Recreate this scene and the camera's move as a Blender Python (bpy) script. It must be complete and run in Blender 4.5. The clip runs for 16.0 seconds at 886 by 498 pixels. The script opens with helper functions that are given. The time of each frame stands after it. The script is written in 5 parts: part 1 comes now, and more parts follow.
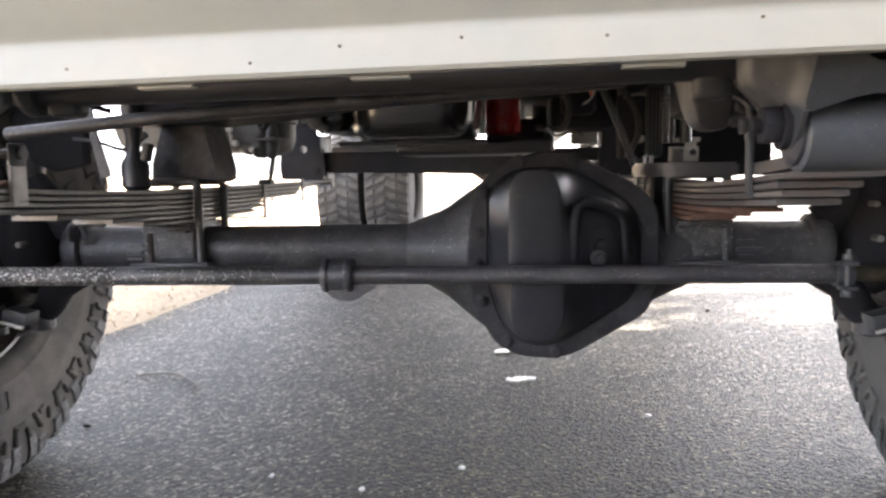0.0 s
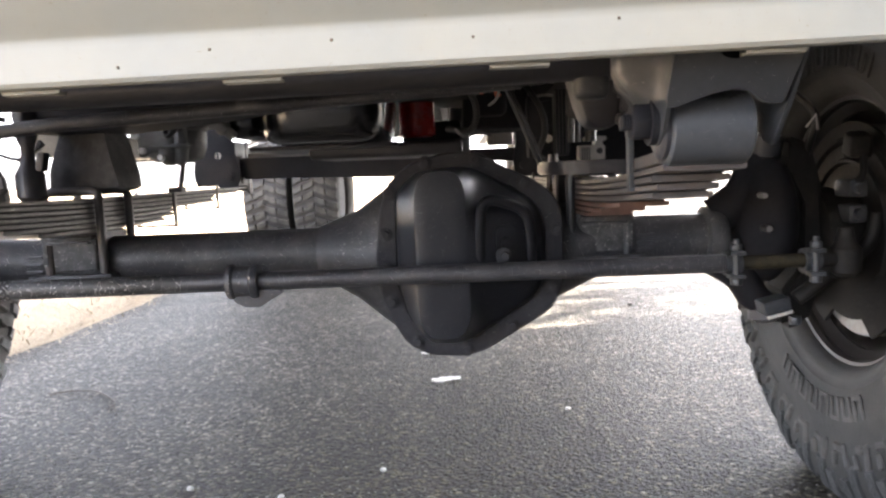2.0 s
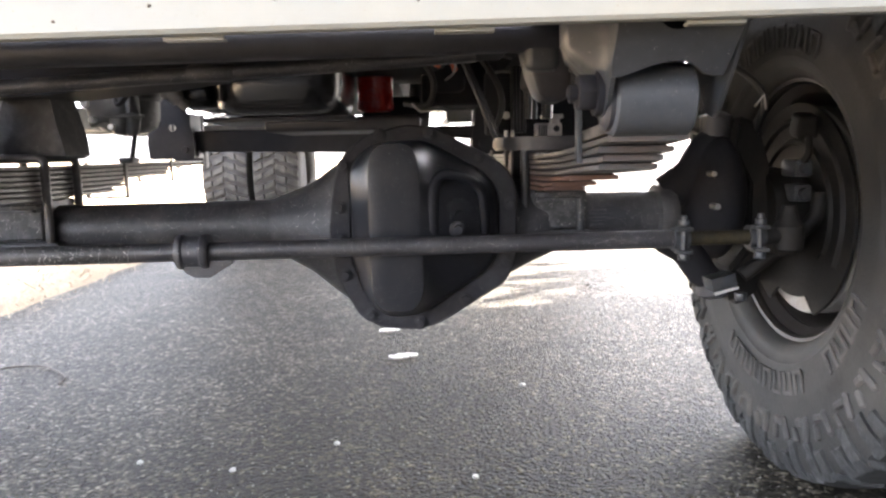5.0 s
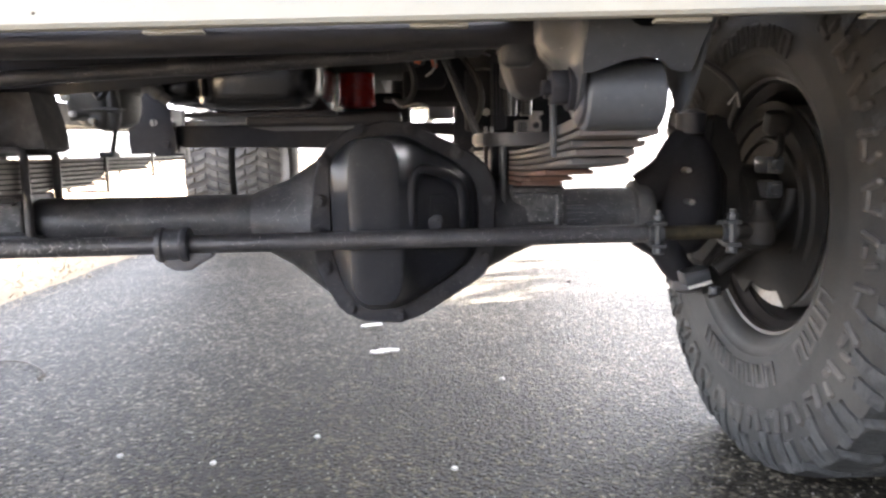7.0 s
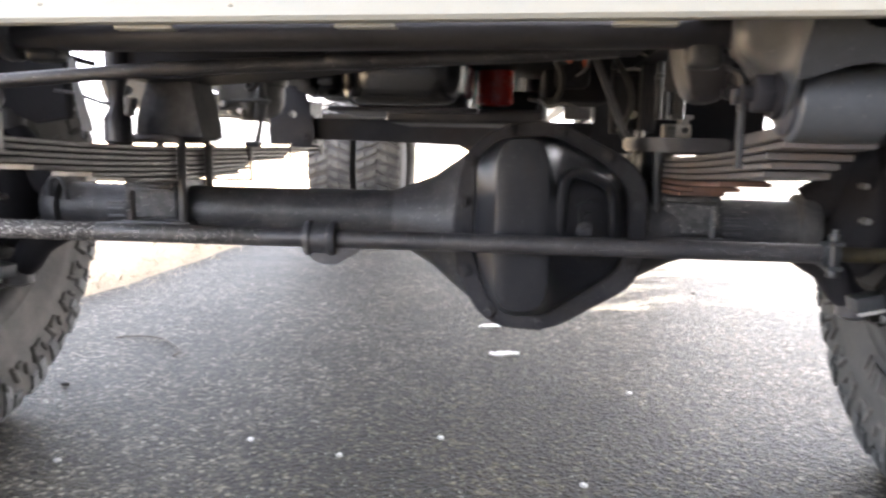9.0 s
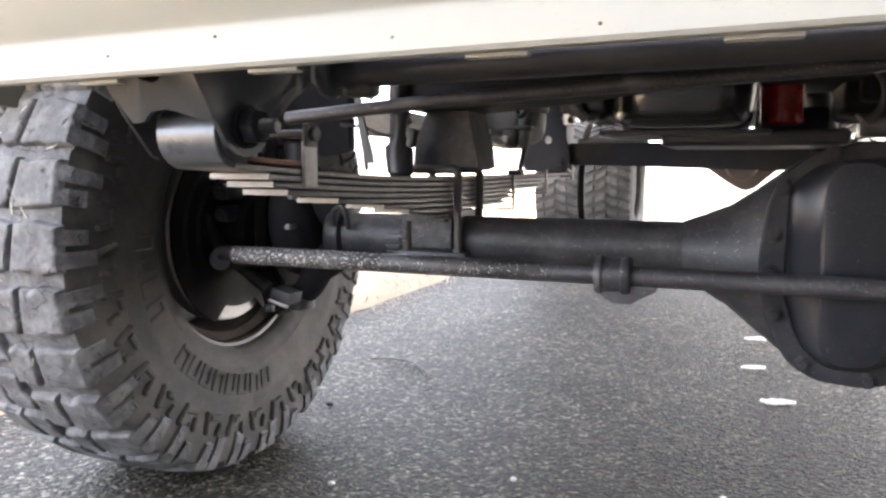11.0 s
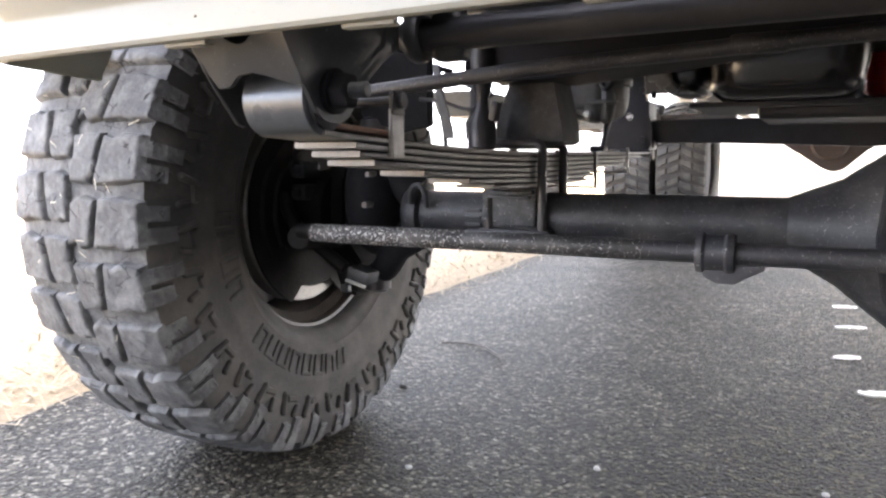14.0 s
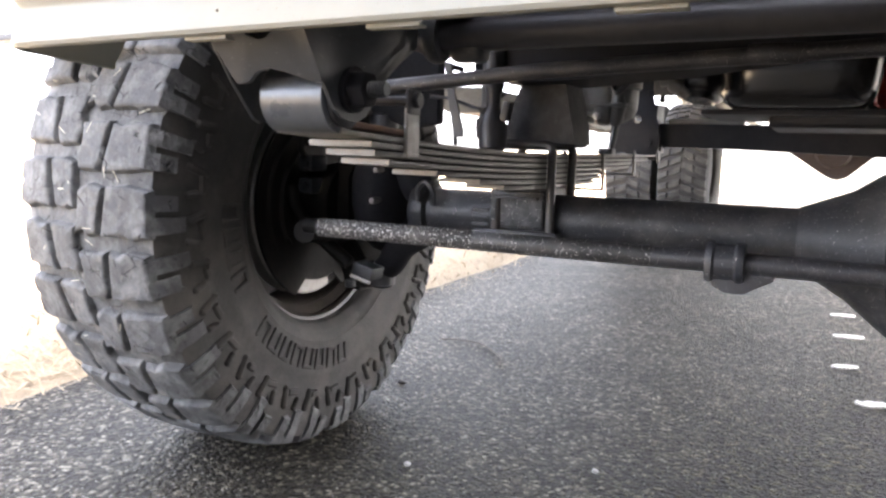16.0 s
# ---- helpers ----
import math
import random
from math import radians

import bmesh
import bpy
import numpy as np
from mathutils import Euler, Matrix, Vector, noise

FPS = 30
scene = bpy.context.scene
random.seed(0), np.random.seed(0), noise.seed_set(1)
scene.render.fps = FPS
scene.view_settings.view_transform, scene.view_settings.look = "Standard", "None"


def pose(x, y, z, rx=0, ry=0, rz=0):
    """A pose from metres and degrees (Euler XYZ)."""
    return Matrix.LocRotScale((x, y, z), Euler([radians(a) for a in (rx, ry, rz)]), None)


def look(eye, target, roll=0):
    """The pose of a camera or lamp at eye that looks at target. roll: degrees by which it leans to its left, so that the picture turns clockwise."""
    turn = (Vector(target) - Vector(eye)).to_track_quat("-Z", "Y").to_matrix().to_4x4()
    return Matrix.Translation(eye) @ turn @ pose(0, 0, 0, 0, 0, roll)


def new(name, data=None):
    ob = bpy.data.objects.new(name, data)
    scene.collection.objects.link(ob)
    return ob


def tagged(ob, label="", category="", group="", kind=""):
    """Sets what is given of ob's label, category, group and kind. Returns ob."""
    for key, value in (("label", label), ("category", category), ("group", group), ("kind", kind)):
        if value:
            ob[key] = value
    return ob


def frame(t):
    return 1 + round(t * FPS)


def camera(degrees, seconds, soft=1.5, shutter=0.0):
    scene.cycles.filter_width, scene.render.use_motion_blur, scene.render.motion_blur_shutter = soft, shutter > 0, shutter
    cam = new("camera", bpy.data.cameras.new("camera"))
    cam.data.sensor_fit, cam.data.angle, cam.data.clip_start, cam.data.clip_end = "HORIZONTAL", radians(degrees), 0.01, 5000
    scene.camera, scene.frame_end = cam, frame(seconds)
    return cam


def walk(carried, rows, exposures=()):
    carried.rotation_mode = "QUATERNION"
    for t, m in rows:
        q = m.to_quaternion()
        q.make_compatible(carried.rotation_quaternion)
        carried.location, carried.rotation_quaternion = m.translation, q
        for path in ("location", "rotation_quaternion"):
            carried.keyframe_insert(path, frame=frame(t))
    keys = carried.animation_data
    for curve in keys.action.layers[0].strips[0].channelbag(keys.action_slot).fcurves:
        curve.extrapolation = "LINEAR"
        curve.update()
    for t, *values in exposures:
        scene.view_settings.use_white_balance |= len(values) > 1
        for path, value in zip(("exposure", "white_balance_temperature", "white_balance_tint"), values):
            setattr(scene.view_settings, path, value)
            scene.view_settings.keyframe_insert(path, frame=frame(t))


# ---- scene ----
cam = camera(61.9, 16.0, soft=2.5, shutter=0.4)
PATH = [
    (0, (0.156, 0.037, 0.581), (-0.053, 2.015, 0.368), -1.0),
    (0.5, (0.174, 0.037, 0.578), (0.034, 2.023, 0.391), -2.0),
    (1, (0.178, 0.043, 0.573), (0.045, 2.028, 0.363), -1.9),
    (1.5, (0.199, 0.033, 0.576), (0.129, 2.022, 0.379), -2.4),
    (2, (0.203, 0.031, 0.577), (0.161, 2.02, 0.369), -2.3),
    (2.5, (0.213, 0.024, 0.579), (0.228, 2.012, 0.356), -1.3),
    (3, (0.222, 0.014, 0.575), (0.291, 1.999, 0.344), -1.5),
    (3.5, (0.209, 0.022, 0.568), (0.258, 2.007, 0.325), -0.9),
    (4, (0.212, 0.027, 0.563), (0.267, 2.007, 0.292), -1.0),
    (4.5, (0.215, 0.028, 0.563), (0.258, 2.01, 0.303), -1.3),
    (6.8, (0.232, 0.014, 0.56), (0.358, 1.993, 0.302), -1.3),
    (7, (0.226, 0.012, 0.558), (0.322, 1.992, 0.294), -1.0),
    (7.5, (0.212, 0.015, 0.565), (0.248, 2.001, 0.331), -0.2),
    (8, (0.215, 0.017, 0.564), (0.243, 2.003, 0.323), -0.8),
    (8.5, (0.208, 0.023, 0.564), (0.206, 2.007, 0.309), 0.1),
    (9, (0.163, 0.048, 0.564), (-0.019, 2.021, 0.291), 1.2),
    (9.5, (0.118, 0.083, 0.568), (-0.296, 2.023, 0.313), 0.5),
    (10, (0.088, 0.1, 0.577), (-0.476, 2.005, 0.341), 0.4),
    (10.2, (0.08, 0.098, 0.583), (-0.521, 1.992, 0.36), 0.5),
    (12.3, (-0.013, 0.118, 0.549), (-0.889, 1.9, 0.305), -0.6),
    (12.5, (-0.01, 0.12, 0.551), (-0.896, 1.896, 0.305), -0.5),
    (13, (-0.014, 0.118, 0.56), (-0.893, 1.9, 0.331), 0.7),
    (13.5, (-0.011, 0.125, 0.557), (-0.883, 1.907, 0.307), 0.4),
    (14, (-0.01, 0.128, 0.552), (-0.891, 1.905, 0.298), -0.2),
    (14.5, (-0.011, 0.124, 0.554), (-0.899, 1.899, 0.306), -0.1),
    (15, (-0.015, 0.124, 0.558), (-0.911, 1.896, 0.321), 0.4),
    (15.5, (-0.017, 0.118, 0.563), (-0.9, 1.899, 0.341), 0.9),
    (16, (-0.026, 0.124, 0.56), (-0.898, 1.904, 0.288), 1.7),
]
walk(cam, [(t, look(eye, target, roll)) for t, eye, target, roll in PATH],
     exposures=((0.0, 4.73, 6750, 14), (3.0, 4.78, 6750, 14), (4.5, 4.93, 6750, 14), (7.0, 5.13, 6750, 14), (8.0, 4.98, 6750, 14), (9.5, 5.03, 6750, 14), (10.2, 5.03, 6750, 14), (12.5, 4.73, 6750, 14), (16.0, 4.73, 6750, 14)))

# ---- sky, sun, exposure ----
SUN_AZ, SUN_EL = radians(80.0), radians(50.0)      # azimuth from +y towards +x
world = bpy.data.worlds.new("sky")
scene.world = world
world.use_nodes = True
wn = world.node_tree
sky = wn.nodes.new("ShaderNodeTexSky")
sky.sky_type, sky.sun_disc = "NISHITA", False
sky.sun_elevation, sky.sun_rotation = SUN_EL, SUN_AZ
sky.air_density, sky.dust_density, sky.ozone_density = 0.6, 3.0, 0.8
haze = wn.nodes.new("ShaderNodeHueSaturation")      # a pale, hazy sky
haze.inputs["Saturation"].default_value = 0.45
wn.links.new(sky.outputs[0], haze.inputs["Color"])
wn.links.new(haze.outputs[0], wn.nodes["Background"].inputs[0])
wn.nodes["Background"].inputs[1].default_value = 0.15
sun_data = bpy.data.lights.new("sun", "SUN")
sun_data.energy, sun_data.angle, sun_data.color = 4.8, radians(0.6), (1.0, 0.97, 0.93)
sun = new("sun", sun_data)
SUN_DIR = Vector((math.sin(SUN_AZ) * math.cos(SUN_EL), math.cos(SUN_AZ) * math.cos(SUN_EL), math.sin(SUN_EL)))
sun.matrix_world = look(SUN_DIR * 30, (0, 0, 0))

# ---- materials ----
def material(name, color, rough=0.5, metal=0.0, dirt=None, dirt_amount=0.4, dirt_scale=9.0, grain=120.0,
             bump=0.15, bump_size=0.002, spread=0.25, specks=0.0, speck_color=(0.42, 0.41, 0.39), spec=0.5, speck_scale=620):
    """A worn surface: base colour with fine grain, broad dirt, specks and relief, in object metres."""
    m = bpy.data.materials.new(name)
    m.use_nodes = True
    nt = m.node_tree
    bsdf = nt.nodes["Principled BSDF"]
    tc = nt.nodes.new("ShaderNodeTexCoord")
    fine = nt.nodes.new("ShaderNodeTexNoise")
    fine.inputs["Scale"].default_value, fine.inputs["Detail"].default_value = grain, 6
    broad = nt.nodes.new("ShaderNodeTexNoise")
    broad.inputs["Scale"].default_value, broad.inputs["Detail"].default_value = dirt_scale, 8
    broad.inputs["Roughness"].default_value = 0.65
    for n in (fine, broad):
        nt.links.new(tc.outputs["Object"], n.inputs["Vector"])
    c1 = nt.nodes.new("ShaderNodeMixRGB")
    c1.inputs[1].default_value = (*[c * (1 - spread) for c in color], 1)
    c1.inputs[2].default_value = (*[min(1, c * (1 + spread)) for c in color], 1)
    nt.links.new(fine.outputs[0], c1.inputs[0])
    last = c1
    ramp = nt.nodes.new("ShaderNodeValToRGB")
    ramp.color_ramp.elements[0].position, ramp.color_ramp.elements[1].position = 0.45, 0.72
    nt.links.new(broad.outputs[0], ramp.inputs[0])
    if dirt:
        scale = nt.nodes.new("ShaderNodeMath")
        scale.operation = "MULTIPLY"
        scale.inputs[1].default_value = dirt_amount
        nt.links.new(ramp.outputs[0], scale.inputs[0])
        c2 = nt.nodes.new("ShaderNodeMixRGB")
        c2.inputs[2].default_value = (*dirt, 1)
        nt.links.new(scale.outputs[0], c2.inputs[0])
        nt.links.new(last.outputs[0], c2.inputs[1])
        last = c2
    if specks:
        vor = nt.nodes.new("ShaderNodeTexNoise")
        vor.inputs["Scale"].default_value, vor.inputs["Detail"].default_value = speck_scale, 3
        nt.links.new(tc.outputs["Object"], vor.inputs["Vector"])
        sr = nt.nodes.new("ShaderNodeValToRGB")
        sr.color_ramp.elements[0].position, sr.color_ramp.elements[1].position = 0.70 - 0.22 * specks, 0.76 - 0.2 * specks
        nt.links.new(vor.outputs[0], sr.inputs[0])
        c3 = nt.nodes.new("ShaderNodeMixRGB")
        c3.inputs[2].default_value = (*speck_color, 1)
        nt.links.new(sr.outputs[0], c3.inputs[0])
        nt.links.new(last.outputs[0], c3.inputs[1])
        last = c3
    nt.links.new(last.outputs[0], bsdf.inputs["Base Color"])
    rr = nt.nodes.new("ShaderNodeMapRange")
    rr.inputs["To Min"].default_value, rr.inputs["To Max"].default_value = max(0.03, rough - 0.12), min(1, rough + 0.15)
    nt.links.new(broad.outputs[0], rr.inputs["Value"])
    nt.links.new(rr.outputs[0], bsdf.inputs["Roughness"])
    bsdf.inputs["Metallic"].default_value = metal
    bsdf.inputs["Specular IOR Level"].default_value = spec
    bp = nt.nodes.new("ShaderNodeBump")
    bp.inputs["Strength"].default_value, bp.inputs["Distance"].default_value = bump, bump_size
    nt.links.new(fine.outputs[0], bp.inputs["Height"])
    nt.links.new(bp.outputs[0], bsdf.inputs["Normal"])
    return m


DUST = (0.26, 0.25, 0.235)
M_BUMPER = material("cream_bumper_paint", (0.285, 0.281, 0.244), 0.45, spec=0.25, dirt=(0.42, 0.36, 0.25), dirt_amount=0.25, dirt_scale=5, grain=60, bump=0.03, spread=0.04, specks=0.02, speck_color=(0.2, 0.14, 0.08))
M_BLACK = material("black_chassis_paint", (0.030, 0.030, 0.035), 0.40, dirt=DUST, dirt_amount=0.09, dirt_scale=12, bump=0.2)
M_AXLE = material("dusty_black_axle_paint", (0.031, 0.032, 0.037), 0.45, dirt=DUST, dirt_amount=0.24, dirt_scale=17, bump=0.45, specks=0.2, speck_scale=400)
M_COVER = material("satin_black_cover_paint", (0.012, 0.013, 0.017), 0.37, dirt=DUST, dirt_amount=0.035, dirt_scale=10, grain=220, bump=0.08, specks=0.03, spec=0.34)
M_FLANGE = material("matt_black_flange_paint", (0.024, 0.024, 0.028), 0.62, dirt=DUST, dirt_amount=0.10, dirt_scale=16, grain=160, bump=0.25, specks=0.04, spec=0.2)
M_ROD = material("worn_dark_rod_paint", (0.031, 0.031, 0.035), 0.38, dirt=DUST, dirt_amount=0.13, dirt_scale=18, bump=0.3, specks=0.26)
M_SPRING = material("dusty_spring_steel", (0.155, 0.15, 0.142), 0.45, metal=0.2, dirt=(0.36, 0.335, 0.30), dirt_amount=0.5, dirt_scale=25, bump=0.3)
M_RUST = material("rusty_steel", (0.085, 0.062, 0.053), 0.8, dirt=(0.10, 0.09, 0.085), dirt_amount=0.6, dirt_scale=20, bump=0.5)
M_GREY = material("grey_bracket_paint", (0.034, 0.037, 0.041), 0.38, dirt=(0.11, 0.108, 0.105), dirt_amount=0.18, dirt_scale=10, bump=0.15, specks=0.02)
M_STEEL = material("dull_bare_steel", (0.32, 0.31, 0.30), 0.45, metal=0.7, dirt=(0.16, 0.13, 0.10), dirt_amount=0.5, dirt_scale=20)
M_ALLOY = material("cast_alloy", (0.58, 0.57, 0.54), 0.5, metal=0.35, dirt=(0.14, 0.12, 0.10), dirt_amount=0.6, dirt_scale=16, bump=0.3)
M_RED = material("red_filter_paint", (0.68, 0.055, 0.035), 0.26, dirt=(0.16, 0.03, 0.02), dirt_amount=0.4, dirt_scale=20, bump=0.05)
M_BRASS = material("brassy_threaded_steel", (0.022, 0.019, 0.013), 0.65, spec=0.15, metal=0.0, dirt=(0.07, 0.058, 0.03), dirt_amount=0.6, dirt_scale=40)
M_RUBBER = material("dusty_tyre_rubber", (0.041, 0.039, 0.037), 0.75, dirt=(0.155, 0.142, 0.124), dirt_amount=0.55, dirt_scale=9, grain=180, bump=0.35)
M_TREAD = material("dusty_tread_rubber", (0.082, 0.084, 0.087), 0.72, dirt=(0.28, 0.282, 0.28), dirt_amount=0.65, dirt_scale=24, grain=75, bump=0.9, bump_size=0.006)


def add_cuts(m, scale=26.0):
    """Short dark sipes and cracks over a rubber surface, as colour and relief."""
    nt = m.node_tree
    bsdf = nt.nodes["Principled BSDF"]
    tc = nt.nodes.new("ShaderNodeTexCoord")
    vor = nt.nodes.new("ShaderNodeTexVoronoi")
    vor.feature = "DISTANCE_TO_EDGE"
    vor.inputs["Scale"].default_value = scale
    nt.links.new(tc.outputs["Object"], vor.inputs["Vector"])
    line = nt.nodes.new("ShaderNodeMapRange")
    line.inputs["From Min"].default_value, line.inputs["From Max"].default_value = 0.010, 0.028
    line.inputs["To Min"].default_value, line.inputs["To Max"].default_value = 1.0, 0.0
    nt.links.new(vor.outputs["Distance"], line.inputs["Value"])
    patch = nt.nodes.new("ShaderNodeTexNoise")
    patch.inputs["Scale"].default_value = 34
    nt.links.new(tc.outputs["Object"], patch.inputs["Vector"])
    gate = nt.nodes.new("ShaderNodeMapRange")
    gate.inputs["From Min"].default_value, gate.inputs["From Max"].default_value = 0.57, 0.60
    nt.links.new(patch.outputs[0], gate.inputs["Value"])
    both = nt.nodes.new("ShaderNodeMath")
    both.operation = "MULTIPLY"
    nt.links.new(line.outputs[0], both.inputs[0])
    nt.links.new(gate.outputs[0], both.inputs[1])
    old = bsdf.inputs["Base Color"].links[0].from_socket
    mix = nt.nodes.new("ShaderNodeMixRGB")
    mix.inputs[2].default_value = (0.012, 0.012, 0.012, 1)
    nt.links.new(both.outputs[0], mix.inputs[0])
    nt.links.new(old, mix.inputs[1])
    nt.links.new(mix.outputs[0], bsdf.inputs["Base Color"])
    bp = nt.nodes.new("ShaderNodeBump")
    bp.invert = True
    bp.inputs["Strength"].default_value, bp.inputs["Distance"].default_value = 0.9, 0.004
    nt.links.new(both.outputs[0], bp.inputs["Height"])
    nt.links.new(bsdf.inputs["Normal"].links[0].from_socket, bp.inputs["Normal"])
    nt.links.new(bp.outputs[0], bsdf.inputs["Normal"])


add_cuts(M_TREAD, 42.0)
M_RUBBER_REAR = material("pale_dusty_tyre_rubber", (0.036, 0.035, 0.033), 0.8, dirt=(0.16, 0.148, 0.13), dirt_amount=0.5, dirt_scale=8, grain=150, bump=0.3)
M_RUBBER_GROOVE = material("dark_groove_rubber", (0.022, 0.021, 0.020), 0.8, dirt=(0.10, 0.092, 0.08), dirt_amount=0.4, dirt_scale=8, grain=150, bump=0.3)
# a darker, duller black than M_BLACK
M_DEEP_BLACK = material("deep_black_underbody", (0.018, 0.018, 0.021), 0.7, dirt=(0.05, 0.048, 0.045), dirt_amount=0.08, dirt_scale=12, bump=0.3, spec=0.12)
M_RIM_PAINT = material("satin_black_wheel_paint", (0.018, 0.016, 0.015), 0.36, dirt=(0.08, 0.07, 0.06), dirt_amount=0.25, dirt_scale=16, bump=0.15, spec=0.4)
M_RIM_BROWN = material("brown_dusted_wheel_paint", (0.032, 0.027, 0.023), 0.42, dirt=(0.12, 0.098, 0.08), dirt_amount=0.35, dirt_scale=16, bump=0.2, spec=0.4)
M_ROD_DUSTY = material("dust_caked_rod", (0.040, 0.038, 0.037), 0.6, dirt=DUST, dirt_amount=0.35, dirt_scale=18, bump=0.4, specks=0.62, speck_color=(0.55, 0.54, 0.52), speck_scale=330)
M_ROD_SPECKED = material("dust_specked_rod", (0.024, 0.024, 0.025), 0.5, dirt=DUST, dirt_amount=0.2, dirt_scale=18, bump=0.4, specks=0.42, speck_color=(0.45, 0.44, 0.42), speck_scale=330)
M_HOSE = material("black_hose_rubber", (0.018, 0.018, 0.018), 0.55, bump=0.1)
M_RIM = material("black_steel_rim", (0.010, 0.0095, 0.009), 0.6, dirt=(0.08, 0.07, 0.06), dirt_amount=0.16, dirt_scale=22, spec=0.18, bump=0.4)
M_ORANGE = material("orange_tie", (0.55, 0.10, 0.03), 0.5, bump=0.05)
M_BODY = material("white_body_paint", (0.75, 0.74, 0.70), 0.35, dirt=(0.5, 0.46, 0.40), dirt_amount=0.2, dirt_scale=3, grain=30, bump=0.02, spread=0.03)
M_GLASS = material("dark_window_glass", (0.02, 0.025, 0.03), 0.08, bump=0.0)
M_PAN = material("glossy_black_pan", (0.014, 0.014, 0.016), 0.20, spec=0.9, dirt=DUST, dirt_amount=0.06, dirt_scale=9, bump=0.06, grain=60)

# ---- mesh helpers ----
def mesh(name, bm, mat, smooth=40):
    bmesh.ops.recalc_face_normals(bm, faces=bm.faces)
    me = bpy.data.meshes.new(name)
    bm.to_mesh(me)
    bm.free()
    for m in (mat if isinstance(mat, (list, tuple)) else [mat]):
        me.materials.append(m)
    if smooth:
        me.polygons.foreach_set("use_smooth", [True] * len(me.polygons))
        me.set_sharp_from_angle(angle=radians(smooth))
    return me


def part(name, bm, mat, parent=None, label="", smooth=40):
    ob = new(name, mesh(name, bm, mat, smooth))
    if parent is not None:
        ob.parent = parent
        if parent.type == "EMPTY":
            ob.matrix_parent_inverse = Matrix.Translation(-parent.location)
    if label:
        tagged(ob, label=label)
    return ob


def box(bm, c, s, bevel=0.003, rot=(0, 0, 0), seg=2):
    """A box with rounded edges, centre c, size s."""
    b = bmesh.new()
    bmesh.ops.create_cube(b, size=1.0, matrix=Matrix.Diagonal((*s, 1)))
    if bevel:
        bmesh.ops.bevel(b, geom=b.edges[:], offset=min(bevel, min(s) * 0.45), segments=seg, affect="EDGES", profile=0.6)
    add(bm, b, pose(*c, *rot))
    return bm


def add(bm, b, m=None):
    """Put the bmesh b, moved by m, into bm."""
    if m is not None:
        bmesh.ops.transform(b, matrix=m, verts=b.verts[:])
    b.verts.index_update()
    made = [bm.verts.new(v.co) for v in b.verts]
    for f in b.faces:
        try:
            g = bm.faces.new([made[v.index] for v in f.verts])
            g.material_index = f.material_index
        except ValueError:
            pass
    b.free()
    return bm


def rings(bm, loops, cap=True, closed=False):
    """Skin a list of loops of points, each of the same length."""
    rows = [[bm.verts.new(p) for p in loop] for loop in loops]
    n = len(rows[0])
    pairs = list(zip(rows, rows[1:])) + ([(rows[-1], rows[0])] if closed else [])
    for a, b in pairs:
        for i in range(n):
            bm.faces.new((a[i], a[(i + 1) % n], b[(i + 1) % n], b[i]))
    if cap and not closed:
        bm.faces.new(rows[0][::-1])
        bm.faces.new(rows[-1])
    return bm


def tube(bm, pts, r, seg=16, cap=True, closed=False):
    """A round bar along points; r is one radius or one for each point."""
    pts = [Vector(p) for p in pts]
    rr = r if isinstance(r, (list, tuple)) else [r] * len(pts)
    loops, n = [], len(pts)
    up = None
    for i, p in enumerate(pts):
        a = pts[i - 1] if i or closed else p
        b = pts[(i + 1) % n] if i < n - 1 or closed else p
        d = (b - a).normalized()
        if up is None:
            up = d.orthogonal().normalized()
        up = (up - d * up.dot(d)).normalized()
        side = d.cross(up)
        loops.append([p + rr[i] * (math.cos(t) * up + math.sin(t) * side) for t in (2 * math.pi * k / seg for k in range(seg))])
    return rings(bm, loops, cap, closed)


def bend(pts, steps=6):
    """A smooth curve through points (Catmull-Rom)."""
    p = [Vector(q) for q in pts]
    p = [2 * p[0] - p[1]] + p + [2 * p[-1] - p[-2]]
    out = []
    for i in range(1, len(p) - 2):
        for k in range(steps):
            t = k / steps
            a, b, c, d = p[i - 1:i + 3]
            out.append(0.5 * (2 * b + (c - a) * t + (2 * a - 5 * b + 4 * c - d) * t * t + (3 * b - a - 3 * c + d) * t ** 3))
    return out + [p[-2]]


def lathe(bm, profile, c=(0, 0, 0), axis="X", seg=48, closed=False):
    """Turn a profile of (along, radius) round an axis through c."""
    loops = []
    for a, r in profile:
        loop = []
        for k in range(seg):
            t = 2 * math.pi * k / seg
            u, v = r * math.cos(t), r * math.sin(t)
            q = (a, u, v) if axis == "X" else (u, a, v) if axis == "Y" else (u, v, a)
            loop.append((c[0] + q[0], c[1] + q[1], c[2] + q[2]))
        loops.append(loop)
    return rings(bm, loops, cap=not closed, closed=closed)


def plate(bm, outline, depth, frame_m, bevel=0.003):
    """A plate from a 2D outline, extruded along its local z by depth, set by frame_m."""
    b = bmesh.new()
    f = b.faces.new([b.verts.new((x, y, 0)) for x, y in outline])
    got = bmesh.ops.extrude_face_region(b, geom=[f])
    bmesh.ops.translate(b, vec=(0, 0, depth), verts=[g for g in got["geom"] if isinstance(g, bmesh.types.BMVert)])
    bmesh.ops.recalc_face_normals(b, faces=b.faces)
    if bevel:
        sharp = [e for e in b.edges if len(e.link_faces) == 2 and e.calc_face_angle(0) > 0.7]
        bmesh.ops.bevel(b, geom=sharp, offset=bevel, segments=2, affect="EDGES")
    return add(bm, b, frame_m)


